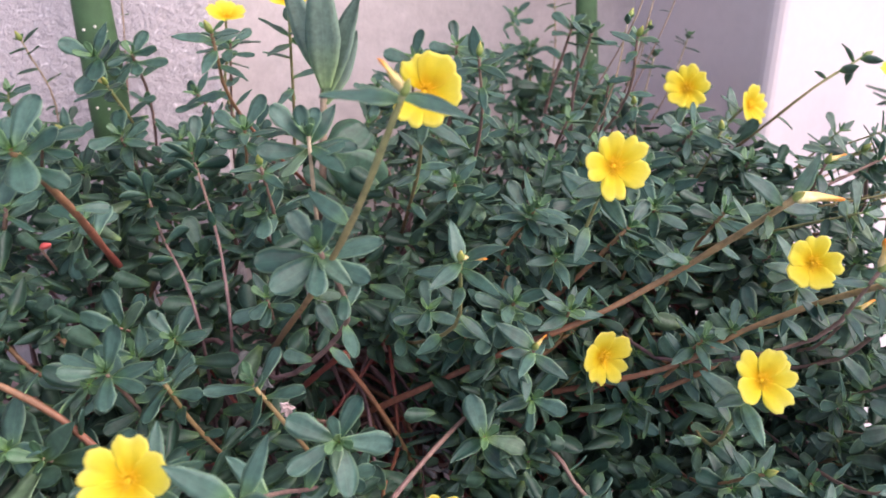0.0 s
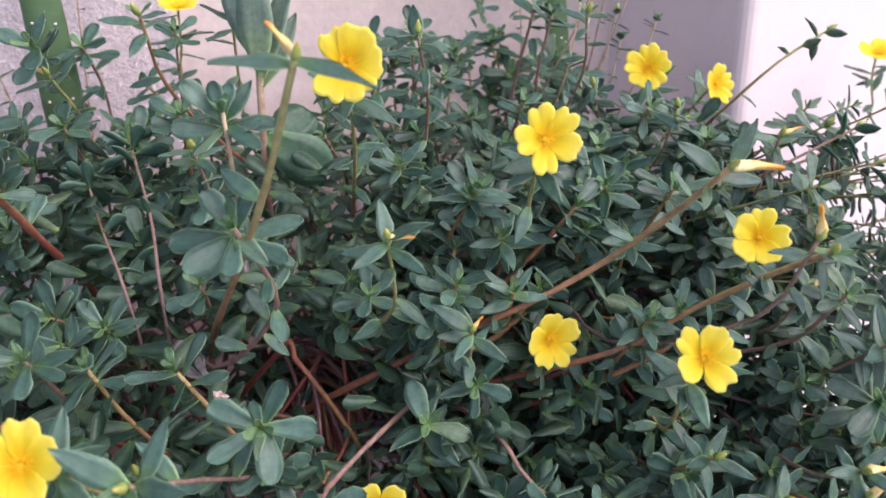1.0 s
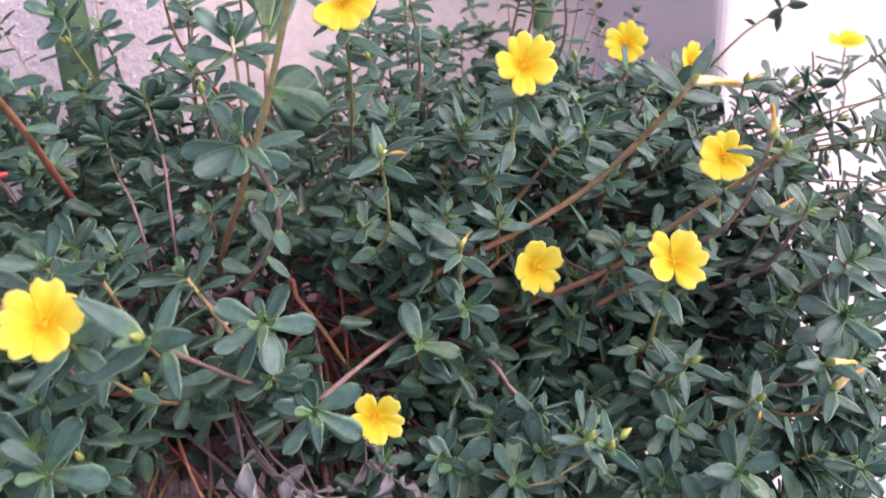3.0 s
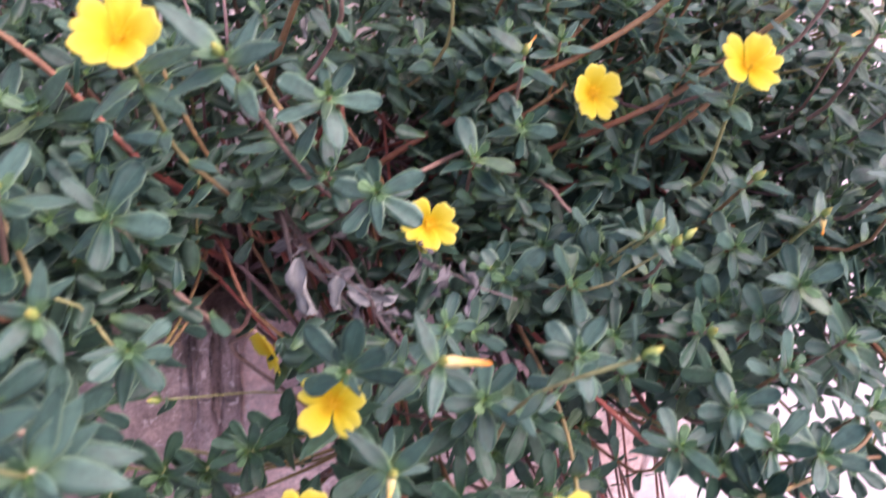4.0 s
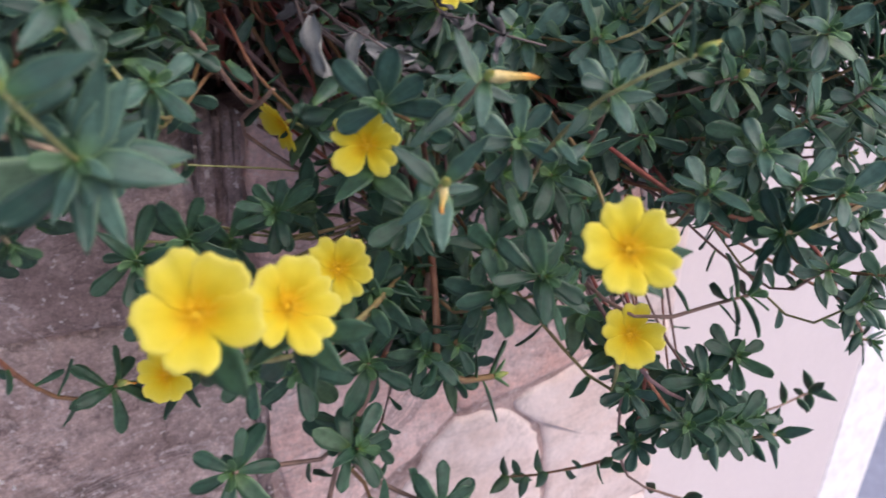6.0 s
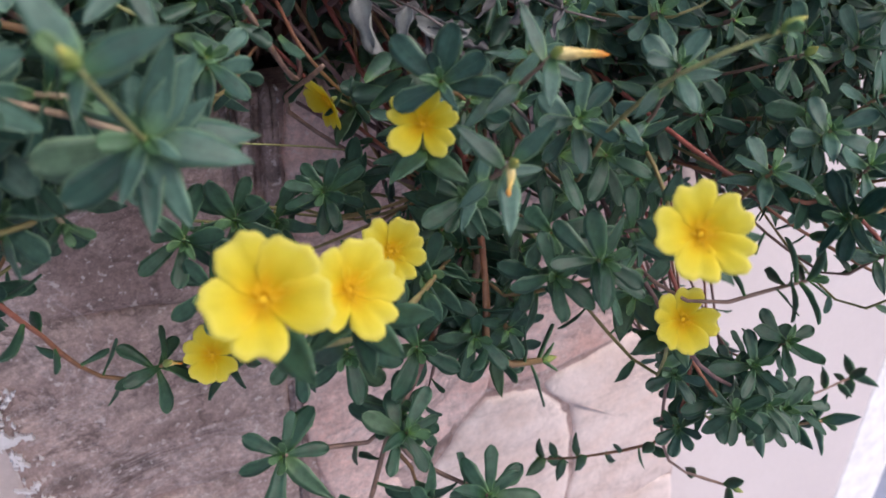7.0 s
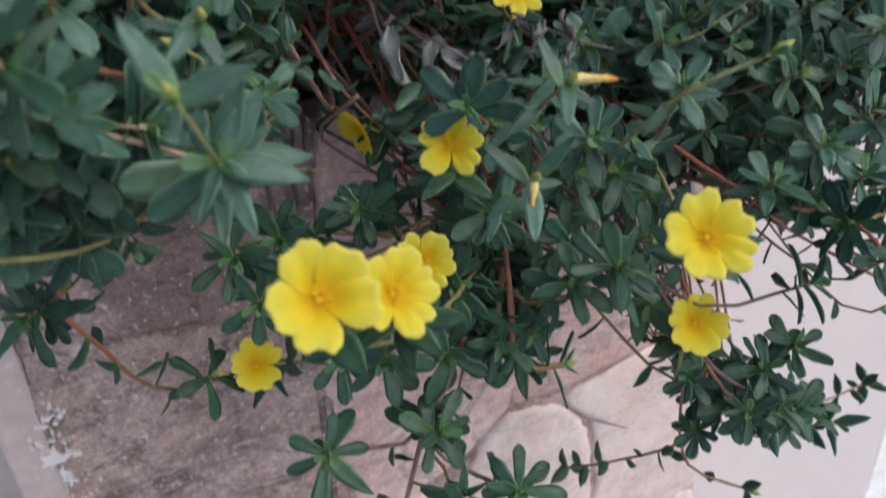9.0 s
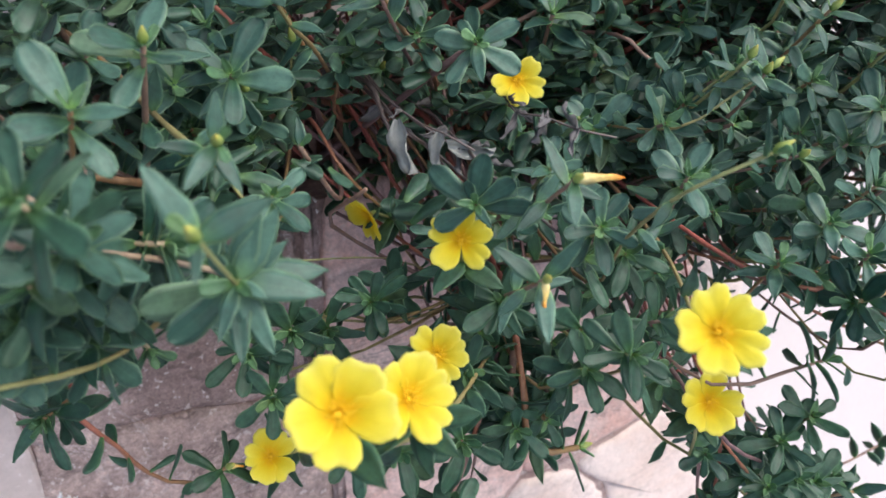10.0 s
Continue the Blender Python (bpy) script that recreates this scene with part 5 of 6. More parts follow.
# ---------------------------------------------------------------- other plants and litter
def prickly_stem(at, height, wide, thick, seed, lean=(0.0, 0.0)):
    """An upright flattened cactus stem with pale areoles."""
    rng = random.Random(seed)
    n, sides, verts, faces = 22, 14, [], []
    spots = []
    for i in range(n + 1):
        s = i / n
        w = wide * (0.62 + 0.38 * math.sin(math.pi * min(0.15 + 0.8 * s, 1))) * (1 + 0.05 * math.sin(17 * s + seed))
        c = Vector((lean[0] * s + 0.004 * math.sin(5 * s), lean[1] * s, height * s))
        for k in range(sides):
            q = 2 * math.pi * k / sides
            verts.append(c + Vector((0.5 * w * math.cos(q), 0.5 * thick * math.sin(q), 0)))
        if i % 2:
            for u in (-0.55, 0.02, 0.5):
                spots.append(c + Vector((0.5 * w * (u + rng.uniform(-0.1, 0.1)), 0, rng.uniform(-0.004, 0.004))))
                spots[-1].y = c.y - 0.5 * thick * math.sqrt(max(1 - (2 * (spots[-1].x - c.x) / w) ** 2, 0)) - 0.0003
    for i in range(n):
        for k in range(sides):
            a, b = i * sides + k, i * sides + (k + 1) % sides
            faces.append((a, b, b + sides, a + sides))
    faces += [tuple(reversed(range(sides))), tuple(range(len(verts) - sides, len(verts)))]
    root = tagged(new("cactus"), "flat green prickly cactus stem with pale spots", "cactus", "cacti behind the purslane")
    root.location = at
    piece("stem", mesh_of("stem", verts, faces, CACTUS), root)
    dot = turned("areole", [(-0.3, 0.2), (0.0, 0.9), (0.5, 0.7), (0.9, 0.2)], AREOLE, 6)
    for p in spots:
        piece("areole", dot, root, frame_of((rng.uniform(-0.3, 0.3), -1, 0.2), (0, 0, 1), p, 0.0013))


prickly_stem((-0.156, 0.200, SOIL_TOP - 0.01), 0.62, 0.027, 0.014, 1, (0.026, 0.0))
prickly_stem((0.304, 0.200, SOIL_TOP - 0.01), 0.62, 0.024, 0.012, 2, (-0.046, 0.0))


def broad_plant():
    """An upright plant with long grey-green leaves."""
    root = tagged(new("broad_leaved_plant"), "upright plant with long broad grey-green leaves", "plant")
    foot = Vector((-0.030, 0.075, SOIL_TOP - 0.01))
    root.location = foot
    line, _ = spline([p - foot for p in (foot, Vector((-0.034, 0.05, 0.0)), Vector((-0.038, 0.01, 0.09)), Vector((-0.034, 0.005, 0.150)))], 20)
    piece("stem", tube("stem", line, [0.0030 - 0.001 * i / 19 for i in range(20)], STEM_PALE, 8), root)
    big = [blade("leaf", w, LEAF_GREY_GLARE, "lance", d, 0.12, twist=t, rows=9, thick=0.03) for w, d, t in ((0.26, 0.10, 0.2), (0.24, 0.16, -0.3), (0.22, 0.05, 0.1))]
    flat = blade("leaf", 0.72, LEAF_DEEP, "round", 0.12, 0.05, rows=9, thick=0.03)
    for k, (at, d, face, n) in enumerate((((-0.036, 0.0, 0.130), (0.05, 0.1, 1.0), (-0.4, -0.9, 0.2), 0.072), ((-0.036, 0.0, 0.126), (0.36, 0.1, 0.9), (-0.5, -0.8, 0.3), 0.062), ((-0.036, 0.004, 0.135), (-0.15, 0.5, 0.9), (-0.3, -0.9, 0.3), 0.066), ((-0.036, 0.004, 0.120), (0.5, 0.4, 0.6), (-0.3, -0.7, 0.6), 0.055))):
        piece("leaf", big[k % 3], root, frame_of(d, face, Vector(at) - foot, n))
    for at, d, n in (((-0.036, 0.012, 0.090), (0.45, -0.15, -0.35), 0.042), ((-0.036, 0.012, 0.085), (0.6, 0.2, 0.3), 0.036)):
        piece("leaf", flat, root, frame_of(d, (-0.4, -0.8, 0.4), Vector(at) - foot, n))


broad_plant()


def dry_twig(points, seed, thick=0.0011, withered=0):
    rng = random.Random(seed)
    line, _ = spline(points, 18)
    root = tagged(new("dry_twig"), "withered grey-brown twig lying over the planter edge", "dry twig", "dry twigs on the planter")
    root.location = line[0]
    line = [p - line[0] + Vector((rng.uniform(-1, 1), rng.uniform(-1, 1), rng.uniform(-1, 1))) * 0.0014 for p in line]
    piece("stem", tube("stem", line, [thick * rng.uniform(0.75, 1.2) for _ in line], STEM_DRY, 5), root)
    for k in range(withered):
        me = blade("dry_leaf", rng.uniform(0.22, 0.4), DRY_DARK, "lance", rng.uniform(-0.3, 0.5), 0.5, twist=rng.uniform(-2, 2), rows=8, thick=0.02, wave=0.12)
        piece("dry_leaf", me, root, frame_of((rng.uniform(-1, 1), rng.uniform(-1, 0.3), rng.uniform(-0.6, 0.3)), (0, -0.6, 0.8), line[rng.randrange(6, 18)], rng.uniform(0.010, 0.018)))


rng = random.Random(8)
for k in range(4):
    o = Vector((rng.uniform(-0.007, 0.007), rng.uniform(-0.006, 0.006), rng.uniform(-0.007, 0.007)))
    dry_twig([Vector((-0.085, 0.080, -0.158)), Vector((-0.100, 0.00, -0.075)) + o, Vector((-0.100, -0.064, -0.061)) + 0.6 * o, Vector((-0.097, -0.094, -0.072)) + 0.5 * o, Vector((-0.088, -0.121, -0.085)) + o, Vector((-0.078, -0.142, -0.095)) + 1.2 * o, Vector((-0.069, -0.156, -0.104)) + 1.7 * o], 30 + k, rng.uniform(0.0005, 0.0010), 2)
dry_twig([(-0.085, 0.080, -0.158), (-0.100, -0.01, -0.075), (-0.100, -0.085, -0.066), (-0.102, -0.107, -0.080), (-0.103, -0.120, -0.086)], 39, 0.0015, 0)
dry_twig([(0.02, 0.08, -0.158), (-0.01, -0.05, -0.085), (-0.048, -0.150, -0.078), (-0.042, -0.170, -0.080), (-0.034, -0.182, -0.085), (-0.021, -0.197, -0.089)], 40, 0.0005, 16)
dry_twig([(-0.06, 0.08, -0.158), (-0.072, -0.06, -0.085), (-0.074, -0.178, -0.104), (-0.066, -0.192, -0.114), (-0.062, -0.205, -0.124)], 41, 0.0008, 12)


def dry_leaf(at, d, face, n, wide, seed):
    me = blade("dry_leaf", wide, DRY_LEAF, "lance", 0.25, 0.7, twist=0.9, rows=12, thick=0.015, wave=0.07)
    ob = new("dry_leaf", me)
    ob.matrix_basis = frame_of(d, face, at, n)
    tagged(ob, "curled pale grey-pink dead leaf hanging on twigs", "dead leaf", "dead leaves on the twigs")


dry_leaf((-0.101, -0.122, -0.079), (-0.05, -0.40, -0.9), (-0.4, -0.8, 0.3), 0.029, 0.36, 1)
dry_leaf((-0.083, -0.132, -0.087), (-0.3, -0.3, -0.9), (-0.3, -0.9, 0.3), 0.018, 0.45, 2)
dry_leaf((-0.082, -0.140, -0.094), (0.75, -0.65, -0.1), (-0.2, -0.8, 0.6), 0.024, 0.40, 3)
for k, (x, y, z) in enumerate(((-0.104, -0.035, -0.004), (-0.098, -0.040, -0.012), (-0.108, -0.038, -0.016), (-0.062, -0.020, 0.030), (-0.058, -0.018, 0.020))):
    rng = random.Random(60 + k)
    dry_leaf((x, y, z), (rng.uniform(-1, 1), -0.4, rng.uniform(-0.8, 0.4)), (-0.2, -0.8, rng.uniform(0, 0.9)), rng.uniform(0.012, 0.018), rng.uniform(0.3, 0.6), k)


def dry_bloom(at, n, seed):
    """A small shrivelled flower head of a few crumpled petals."""
    rng = random.Random(seed)
    root = tagged(new("dried_flower"), "tiny shrivelled pinkish-white flower on a twig", "dried flower", "dried flowers in the planter")
    root.location = at
    for k in range(6):
        me = blade("petal", rng.uniform(0.5, 0.9), DRY_BLOOM, "round", 0.4, 0.6, twist=rng.uniform(-1, 1), rows=6, thick=0.04, wave=0.15)
        piece("petal", me, root, frame_of((rng.uniform(-1, 1), rng.uniform(-1, 0.2), rng.uniform(-1, 1)), (0, -0.7, 0.7), (0, 0, 0), n * rng.uniform(0.7, 1.2)))
    foot = Vector((0.01, 0.12, SOIL_TOP - 0.01 - at[2]))
    line, _ = spline([foot, foot * 0.5 + Vector((0.01, 0.0, 0.01)), Vector((0, 0, 0))], 12)
    piece("stem", tube("stem", line, [0.0008] * 12, STEM_MAUVE, 5), root)


dry_bloom((-0.095, -0.078, -0.014), 0.0048, 1)
dry_bloom((0.003, -0.040, -0.055), 0.0022, 2)


def red_petal(at):
    """A tiny red petal, shaped as a bud on a thin stem added to hold it."""
    root = tagged(new("red_flower"), "tiny red flower bud on a thin stem", "flower")
    foot = Vector((-0.17, 0.12, SOIL_TOP - 0.01))
    root.location = foot
    line, _ = spline([Vector((0, 0, 0)), (Vector(at) - foot) * 0.5 + Vector((0.0, 0.03, 0.02)), Vector(at) - foot], 14)
    piece("stem", tube("stem", line, [0.0008] * 14, STEM_MAUVE, 5), root)
    piece("bud", turned("bud", [(0.0, 0.10), (0.2, 0.26), (0.5, 0.30), (0.8, 0.20), (1.0, 0.03)], PETAL_RED, 8, 0.08), root, frame_of((0.9, -0.3, 0.25), (0, 0, 1), line[-1], 0.0065), "bright red bud")


red_petal((-0.195, 0.022, 0.058))


# ---------------------------------------------------------------- filling shoots
def canopy(x, z):
    """How far forward the foliage reaches at this place of the bed."""
    y = -0.02 - 0.95 * (0.10 - z) if z > -0.10 else -0.21 - 0.45 * (-0.10 - z)
    left = min(max((-0.05 - x) / 0.10, 0.0), 1.0) * min(max((z + 0.02) / 0.10, 0.0), 1.0)
    return max(y, -0.27) - 0.22 * max(x, 0.0) * (1 if z < 0.09 else 0.4) + 0.10 * left


def thicket(count, x0, x1, z0, z1, seed, back=0.05, lead=0.012, size=0.025, blades=None, leaves=7, crown=6, leafy=0.36, mass=None, depth=None):
    rng = random.Random(seed)
    for k in range(count):
        x, z = rng.uniform(x0, x1), rng.uniform(z0, z1)
        y = rng.uniform(*depth) if depth else canopy(x, z) + lead + back * rng.random()
        tip = Vector((x, min(y, 0.26), z))
        ax = outward(x, z, rng)
        # tips that would hide a flower or kept gap from the camera are left out
        if covered(tip):
            continue
        end = "rosette" if rng.random() < 0.92 else "bud"
        shoot(rooted(tip, ax, rng, rng.uniform(0.05, 0.09)), seed * 1000 + k, end, size * rng.uniform(0.8, 1.15), leaves, leafy, rng.uniform(0.0014, 0.0024), blades=blades, crown=crown, mass=mass, young=3, guard=True)


spray = Mass((0, 0, 0))
thicket(44, -0.30, 0.25, 0.02, 0.09, 1, back=0.09, size=0.0210, mass=spray)
thicket(38, -0.26, 0.27, -0.06, 0.02, 2, size=0.0212, mass=spray)
thicket(18, -0.30, -0.05, 0.08, 0.145, 9, depth=(0.05, 0.20), mass=spray, size=0.021)
thicket(14, 0.00, 0.26, 0.08, 0.135, 10, depth=(0.05, 0.20), mass=spray, size=0.020)
thicket(34, -0.17, 0.28, -0.13, -0.06, 3, size=0.0200)
thicket(12, -0.06, 0.20, -0.22, -0.13, 4, blades=BLADES_DEEP + LANCES_DEEP)
thicket(14, -0.33, -0.18, -0.10, 0.00, 5, depth=(-0.22, -0.08), size=0.0225)
thicket(10, 0.15, 0.36, -0.16, 0.03, 6, depth=(-0.25, -0.08), size=0.020, mass=spray)
thicket(10, -0.10, 0.03, -0.235, -0.165, 7, depth=(-0.235, -0.16), size=0.0215, blades=BLADES_DEEP + LANCES_DEEP)
thicket(12, 0.03, 0.16, -0.20, -0.10, 8, depth=(-0.25, -0.16), size=0.022, blades=BLADES_DEEP + LANCES_DEEP)
rng = random.Random(77)
for k in range(42):
    x, z = rng.uniform(0.20, 0.44), rng.uniform(-0.10, 0.085)
    tip = Vector((x, rng.uniform(-0.20, 0.0), z))
    foot = Vector((rng.uniform(0.06, 0.28), rng.uniform(0.07, 0.22), SOIL_TOP - 0.01))
    mid = foot.lerp(tip, 0.45) + Vector((rng.uniform(-0.03, 0.03), rng.uniform(-0.03, 0.02), 0.02 + 0.04 * rng.random()))
    shoot([foot, mid, tip.lerp(mid, 0.35) + Vector((rng.uniform(-0.01, 0.01), 0, rng.uniform(-0.015, 0.01))), tip], 7700 + k, rng.choice(("bud", "rosette", "rosette")), rng.uniform(0.014, 0.019), 14, 0.5, rng.uniform(0.0010, 0.0015), STEM_GREEN, BLADES_GLARE, "thin purslane shoot with small sparse leaves", 6, young=3)
deep = Mass((0, 0, 0))
thicket(84, -0.33, 0.25, -0.03, 0.08, 21, lead=0.05, back=0.12, mass=deep, size=0.0185)
thicket(56, -0.24, 0.28, -0.12, -0.02, 22, lead=0.05, back=0.08, mass=deep, size=0.0195)
thicket(9, 0.12, 0.40, -0.10, 0.03, 23, depth=(-0.22, -0.02), mass=deep, size=0.020)
thicket(46, 0.00, 0.26, -0.22, -0.10, 25, depth=(-0.21, -0.08), mass=deep, size=0.022, blades=BLADES_DEEP + LANCES_DEEP)
thicket(44, -0.20, 0.20, -0.13, 0.07, 26, depth=(0.10, 0.24), mass=deep, size=0.020)
thicket(46, 0.08, 0.33, -0.20, -0.07, 27, depth=(-0.25, -0.05), mass=deep, size=0.018, blades=BLADES_DEEP)
thicket(34, 0.20, 0.35, -0.09, 0.06, 28, depth=(-0.19, -0.02), mass=deep, size=0.0175)
thicket(16, -0.10, 0.05, -0.125, -0.07, 29, depth=(-0.02, 0.05), mass=deep, size=0.018, blades=BLADES_DEEP)
thicket(20, -0.36, -0.20, -0.10, 0.03, 24, depth=(-0.16, 0.02), mass=deep)
for mass, leafage, where in ((deep, LEAF_SHADED, "deep inside"), (spray, LEAF_SPRAY, "filling the top of")):
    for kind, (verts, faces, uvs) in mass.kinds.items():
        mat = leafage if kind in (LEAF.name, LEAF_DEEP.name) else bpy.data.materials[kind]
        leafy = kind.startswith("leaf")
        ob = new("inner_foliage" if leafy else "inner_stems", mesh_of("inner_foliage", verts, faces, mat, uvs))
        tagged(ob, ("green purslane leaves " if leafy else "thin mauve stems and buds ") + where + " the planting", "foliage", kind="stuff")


def undergrowth(count, seed):
    rng = random.Random(seed)
    verts, faces, uvs = [], [], []
    src = [([Vector(v.co) for v in b.vertices], [tuple(p.vertices) for p in b.polygons], [None] * len(b.vertices)) for b in BLADES_LOW]
    for b, (_, fs, uv) in zip(BLADES_LOW, src):
        for p in b.polygons:
            for li in p.loop_indices:
                uv[b.loops[li].vertex_index] = tuple(b.uv_layers[0].data[li].uv)
    for _ in range(count):
        x, z = rng.uniform(-0.33, 0.29), rng.uniform(-0.145, 0.07)
        if z < -0.09 and x < -0.12:
            continue
        y = canopy(x, z) + rng.uniform(0.035, 0.15)
        if y > 0.27 or (z < -0.13 and y < 0.06):
            y = min(y, rng.uniform(0.10, 0.27)) if y > 0.27 else -0.02 - 0.04 * rng.random()
        if covered(Vector((x, y, z))):
            continue
        v, fs, uv = src[rng.randrange(len(src))]
        m = frame_of((rng.uniform(-1, 1), rng.uniform(-1, 0.5), rng.uniform(-0.4, 0.8)), (rng.uniform(-0.5, 0.5), -0.6, 0.8), (x, y, z), rng.uniform(0.014, 0.023))
        k = len(verts)
        verts += [m @ q for q in v]
        uvs += uv
        faces += [tuple(i + k for i in f) for f in fs]
    return new("undergrowth", mesh_of("undergrowth", verts, faces, LEAF_SHADED, uvs))


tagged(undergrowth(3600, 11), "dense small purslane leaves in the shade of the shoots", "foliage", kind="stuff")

# ---------------------------------------------------------------- stones of the planter wall
def stone(outline, mat, proud=0.0, seed=0, label=""):
    """A flat stone with an uneven outline, chamfered, proud of the mortar."""
    rng = random.Random(seed)
    ring, n = [], len(outline)
    middle = sum((Vector(p) for p in outline), Vector((0, 0))) / n
    for i in range(n):
        p, q, r, s = (Vector(outline[(i + d) % n]) for d in (-1, 0, 1, 2))
        for k in range(6):
            u = k / 6
            straight = q.lerp(r, u)
            bent = 0.5 * (2 * q + (r - p) * u + (2 * p - 5 * q + 4 * r - s) * u * u + (3 * q - p - 3 * r + s) * u**3)
            e = straight.lerp(bent, 0.55)
            e += (e - middle).normalized() * 0.0028
            ring.append((e.x + rng.uniform(-0.0018, 0.0018), e.y + rng.uniform(-0.0018, 0.0018)))
    rough = 0.35 if mat is STONE_PALE else 0.7 if mat is STONE_RED else 1.0
    cx, cz = sum(p[0] for p in ring) / len(ring), sum(p[1] for p in ring) / len(ring)
    verts, n = [], len(ring)
    for shrink, y in ((0.0, 0.016), (0.0, 0.0032 - 0.5 * proud), (0.003, 0.0012 - proud), (0.010, -proud), (None, -proud)):
        for x, z in ring:
            d = math.hypot(x - cx, z - cz)
            f = 0.45 if shrink is None else 1 - shrink / max(d, 0.02)
            px, pz = cx + (x - cx) * f, cz + (z - cz) * f
            verts.append((px, y + rough * (0.0020 * noise.noise((px * 45, pz * 45, seed)) + 0.0022 * noise.noise((px * 16, pz * 22, seed + 3.0))), pz))
    verts.append((cx, -proud, cz))
    faces = []
    for r in range(4):
        for k in range(n):
            a, b = r * n + k, r * n + (k + 1) % n
            faces.append((a, b, b + n, a + n))
    faces += [(4 * n + k, 4 * n + (k + 1) % n, 5 * n) for k in range(n)]
    piece("stone", mesh_of("stone", verts, faces, mat, smooth=True), planter, None, label)


stone([(-0.326, -0.163), (-0.255, -0.160), (-0.158, -0.163), (-0.152, -0.215), (-0.160, -0.300), (-0.240, -0.285), (-0.324, -0.276)], STONE_BROWN, 0.000, 1)
stone([(-0.325, -0.283), (-0.240, -0.292), (-0.158, -0.308), (-0.136, -0.318), (-0.142, -0.395), (-0.146, -0.462), (-0.250, -0.458), (-0.330, -0.448)], STONE_BROWN, 0.001, 2)
stone([(-0.328, -0.455), (-0.250, -0.466), (-0.147, -0.473), (-0.120, -0.560), (-0.150, -0.700), (-0.326, -0.690)], STONE_BROWN, 0.000, 3)
stone([(-0.106, -0.162), (-0.030, -0.160), (-0.012, -0.240), (-0.030, -0.325), (-0.100, -0.330), (-0.118, -0.250)], STONE_RED, 0.002, 4)
stone([(-0.022, -0.160), (0.100, -0.162), (0.120, -0.250), (0.080, -0.330), (-0.020, -0.330), (-0.004, -0.240)], STONE_RED, 0.000, 5)
stone([(-0.122, -0.335), (-0.030, -0.334), (0.050, -0.340), (0.058, -0.420), (0.036, -0.480), (0.000, -0.510), (-0.060, -0.540), (-0.112, -0.540), (-0.130, -0.430)], STONE_RED, 0.001, 6)
stone([(0.058, -0.338), (0.128, -0.262), (0.230, -0.258), (0.250, -0.370), (0.226, -0.462), (0.120, -0.480), (0.046, -0.476)], STONE_RED, 0.000, 7)
stone([(0.012, -0.520), (0.044, -0.492), (0.103, -0.508), (0.136, -0.554), (0.146, -0.630), (0.138, -0.722), (0.050, -0.760), (-0.030, -0.720), (-0.040, -0.600)], STONE_PALE, 0.002, 8)
stone([(0.112, -0.500), (0.215, -0.478), (0.308, -0.470), (0.312, -0.640), (0.308, -0.720), (0.152, -0.730), (0.158, -0.630), (0.146, -0.546)], STONE_PALE, 0.001, 9)
stone([(0.110, -0.160), (0.310, -0.160), (0.312, -0.240), (0.126, -0.250)], STONE_RED, 0.001, 10)
stone([(0.240, -0.255), (0.311, -0.250), (0.311, -0.458), (0.238, -0.464), (0.258, -0.370)], STONE_PALE, 0.000, 11)
stone([(-0.110, -0.550), (-0.050, -0.550), (-0.048, -0.640), (-0.038, -0.728), (-0.060, -0.860), (-0.130, -0.860), (-0.140, -0.700), (-0.112, -0.610)], STONE_RED, 0.000, 12)
stone([(-0.030, -0.736), (0.050, -0.772), (0.140, -0.736), (0.308, -0.734), (0.312, -0.960), (0.120, -0.980), (-0.046, -0.960)], STONE_PALE, 0.000, 13)
stone([(-0.326, -0.700), (-0.150, -0.710), (-0.140, -0.870), (-0.050, -0.876), (-0.055, -0.980), (-0.326, -0.990)], STONE_BROWN, 0.000, 14)
stone([(-0.326, -1.000), (0.100, -0.992), (0.312, -0.970), (0.312, -1.34), (-0.326, -1.34)], STONE_PALE, 0.000, 15)
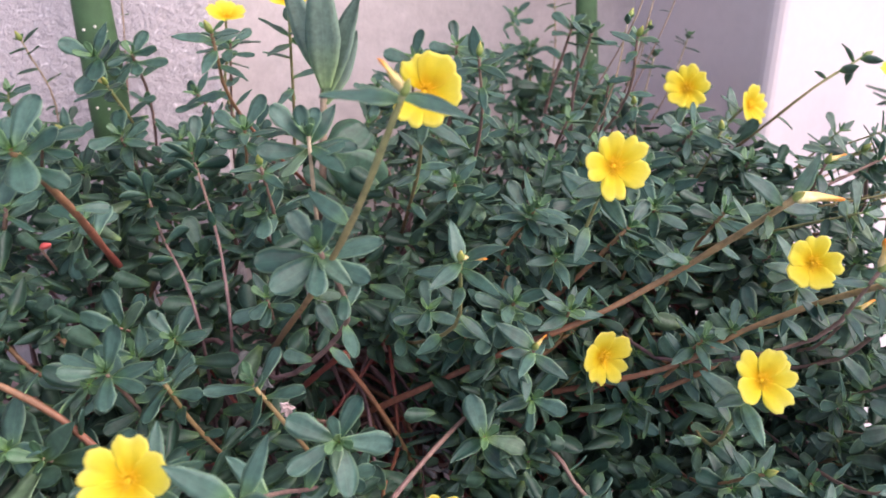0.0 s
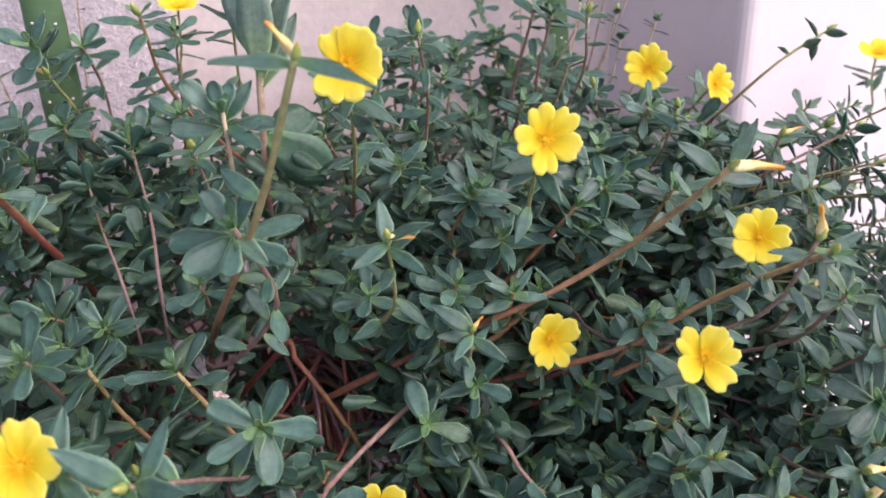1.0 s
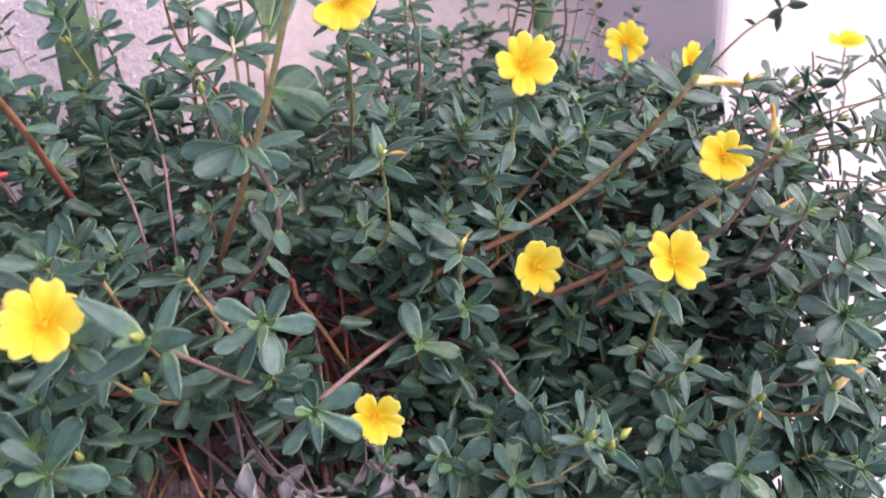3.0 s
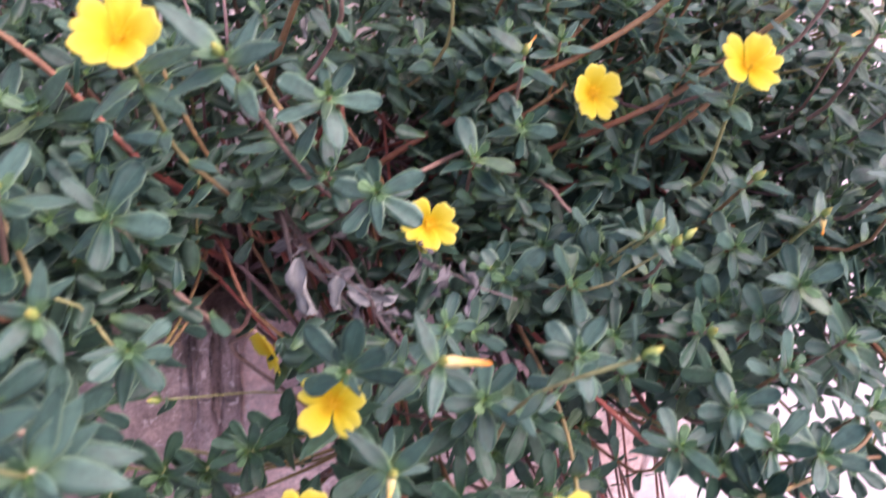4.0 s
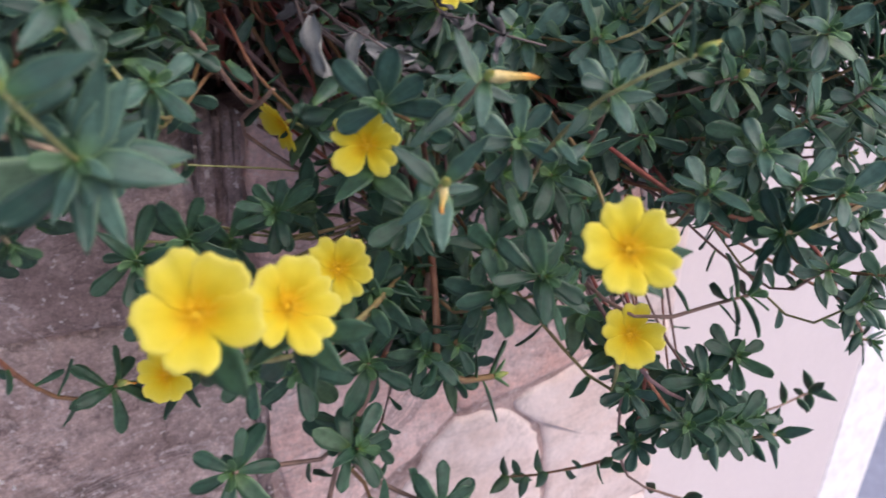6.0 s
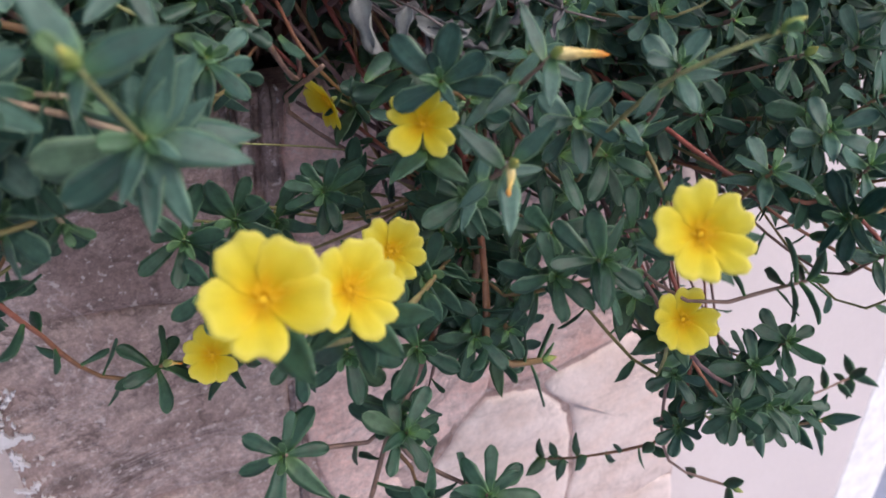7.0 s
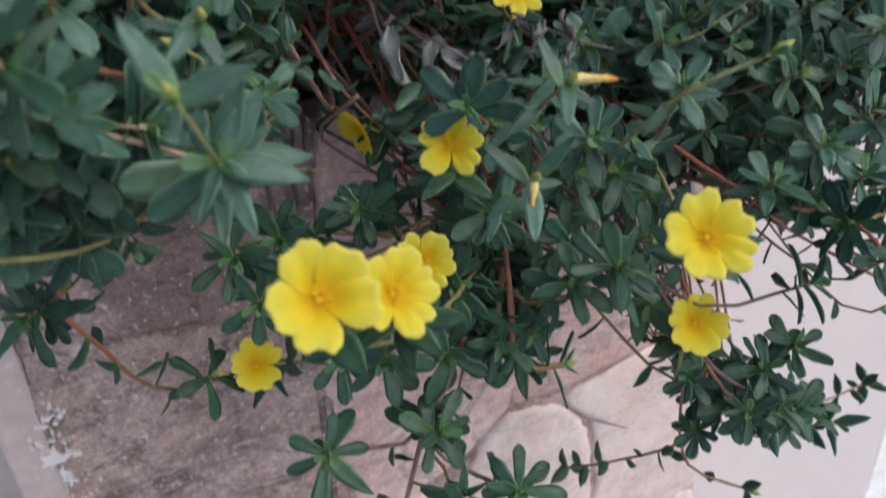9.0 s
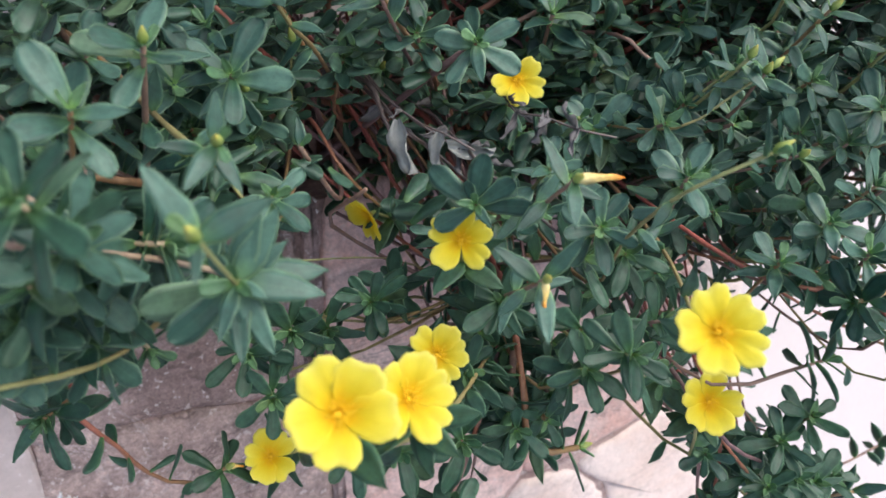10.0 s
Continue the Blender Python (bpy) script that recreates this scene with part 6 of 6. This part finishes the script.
for k, (x, w, top, low, q) in enumerate(((-0.149, 0.009, -0.168, -0.30, 0.000), (-0.139, 0.008, -0.162, -0.312, 0.005), (-0.130, 0.007, -0.165, -0.318, -0.002), (-0.122, 0.008, -0.163, -0.300, 0.004), (-0.133, 0.010, -0.40, -0.53, 0.001))):
    stone([(x - w / 2, top), (x + w / 2, top + 0.002), (x + w / 2 - 0.006, 0.5 * (top + low)), (x + w / 2 - 0.008, low), (x - w / 2 - 0.008, low), (x - w / 2 - 0.007, 0.5 * (top + low))], STONE_RIDGE, q, 40 + k)


def paint_fleck(x, z, w, h, seed):
    """A thin ragged flake of paint on the stone."""
    rng = random.Random(seed)
    n = 20
    rim, slant = [rng.uniform(0.15, 1.0) for _ in range(n)], rng.uniform(-0.9, 0.6)
    flat = [(x + w * r * math.cos(2 * math.pi * k / n), z + h * r * math.sin(2 * math.pi * k / n) + slant * w * r * math.cos(2 * math.pi * k / n)) for k, r in enumerate(rim)]
    verts = [(px, 0.003, pz) for px, pz in flat] + [(px, -0.0032, pz) for px, pz in flat] + [(x, -0.0036, z)]
    faces = [(k, (k + 1) % n, n + (k + 1) % n, n + k) for k in range(n)] + [(n + k, n + (k + 1) % n, 2 * n) for k in range(n)]
    piece("paint_fleck", mesh_of("paint_fleck", verts, faces, CHIP, smooth=False), planter, None, "flaked white paint")


rng = random.Random(3)
for k in range(110):
    z = -0.325 - 0.16 * rng.random()
    z += 0.012 * math.sin(95 * z)
    reach = 0.022 * rng.random() ** 1.8 - 0.012 * rng.random()
    big = (1 - max(reach, 0.0) / 0.026) ** 1.3
    paint_fleck(-0.326 + reach + 0.004 * math.sin(60 * z), z, 0.0012 + 0.0060 * big * rng.random() ** 1.4, 0.0010 + 0.0070 * big * rng.random() ** 1.4, 100 + k)
for k, (x, z) in enumerate(((-0.142, -0.180), (-0.117, -0.158), (-0.105, -0.157), (-0.106, -0.166), (-0.117, -0.166))):
    paint_fleck(x, z, 0.0020, 0.0020, 200 + k)
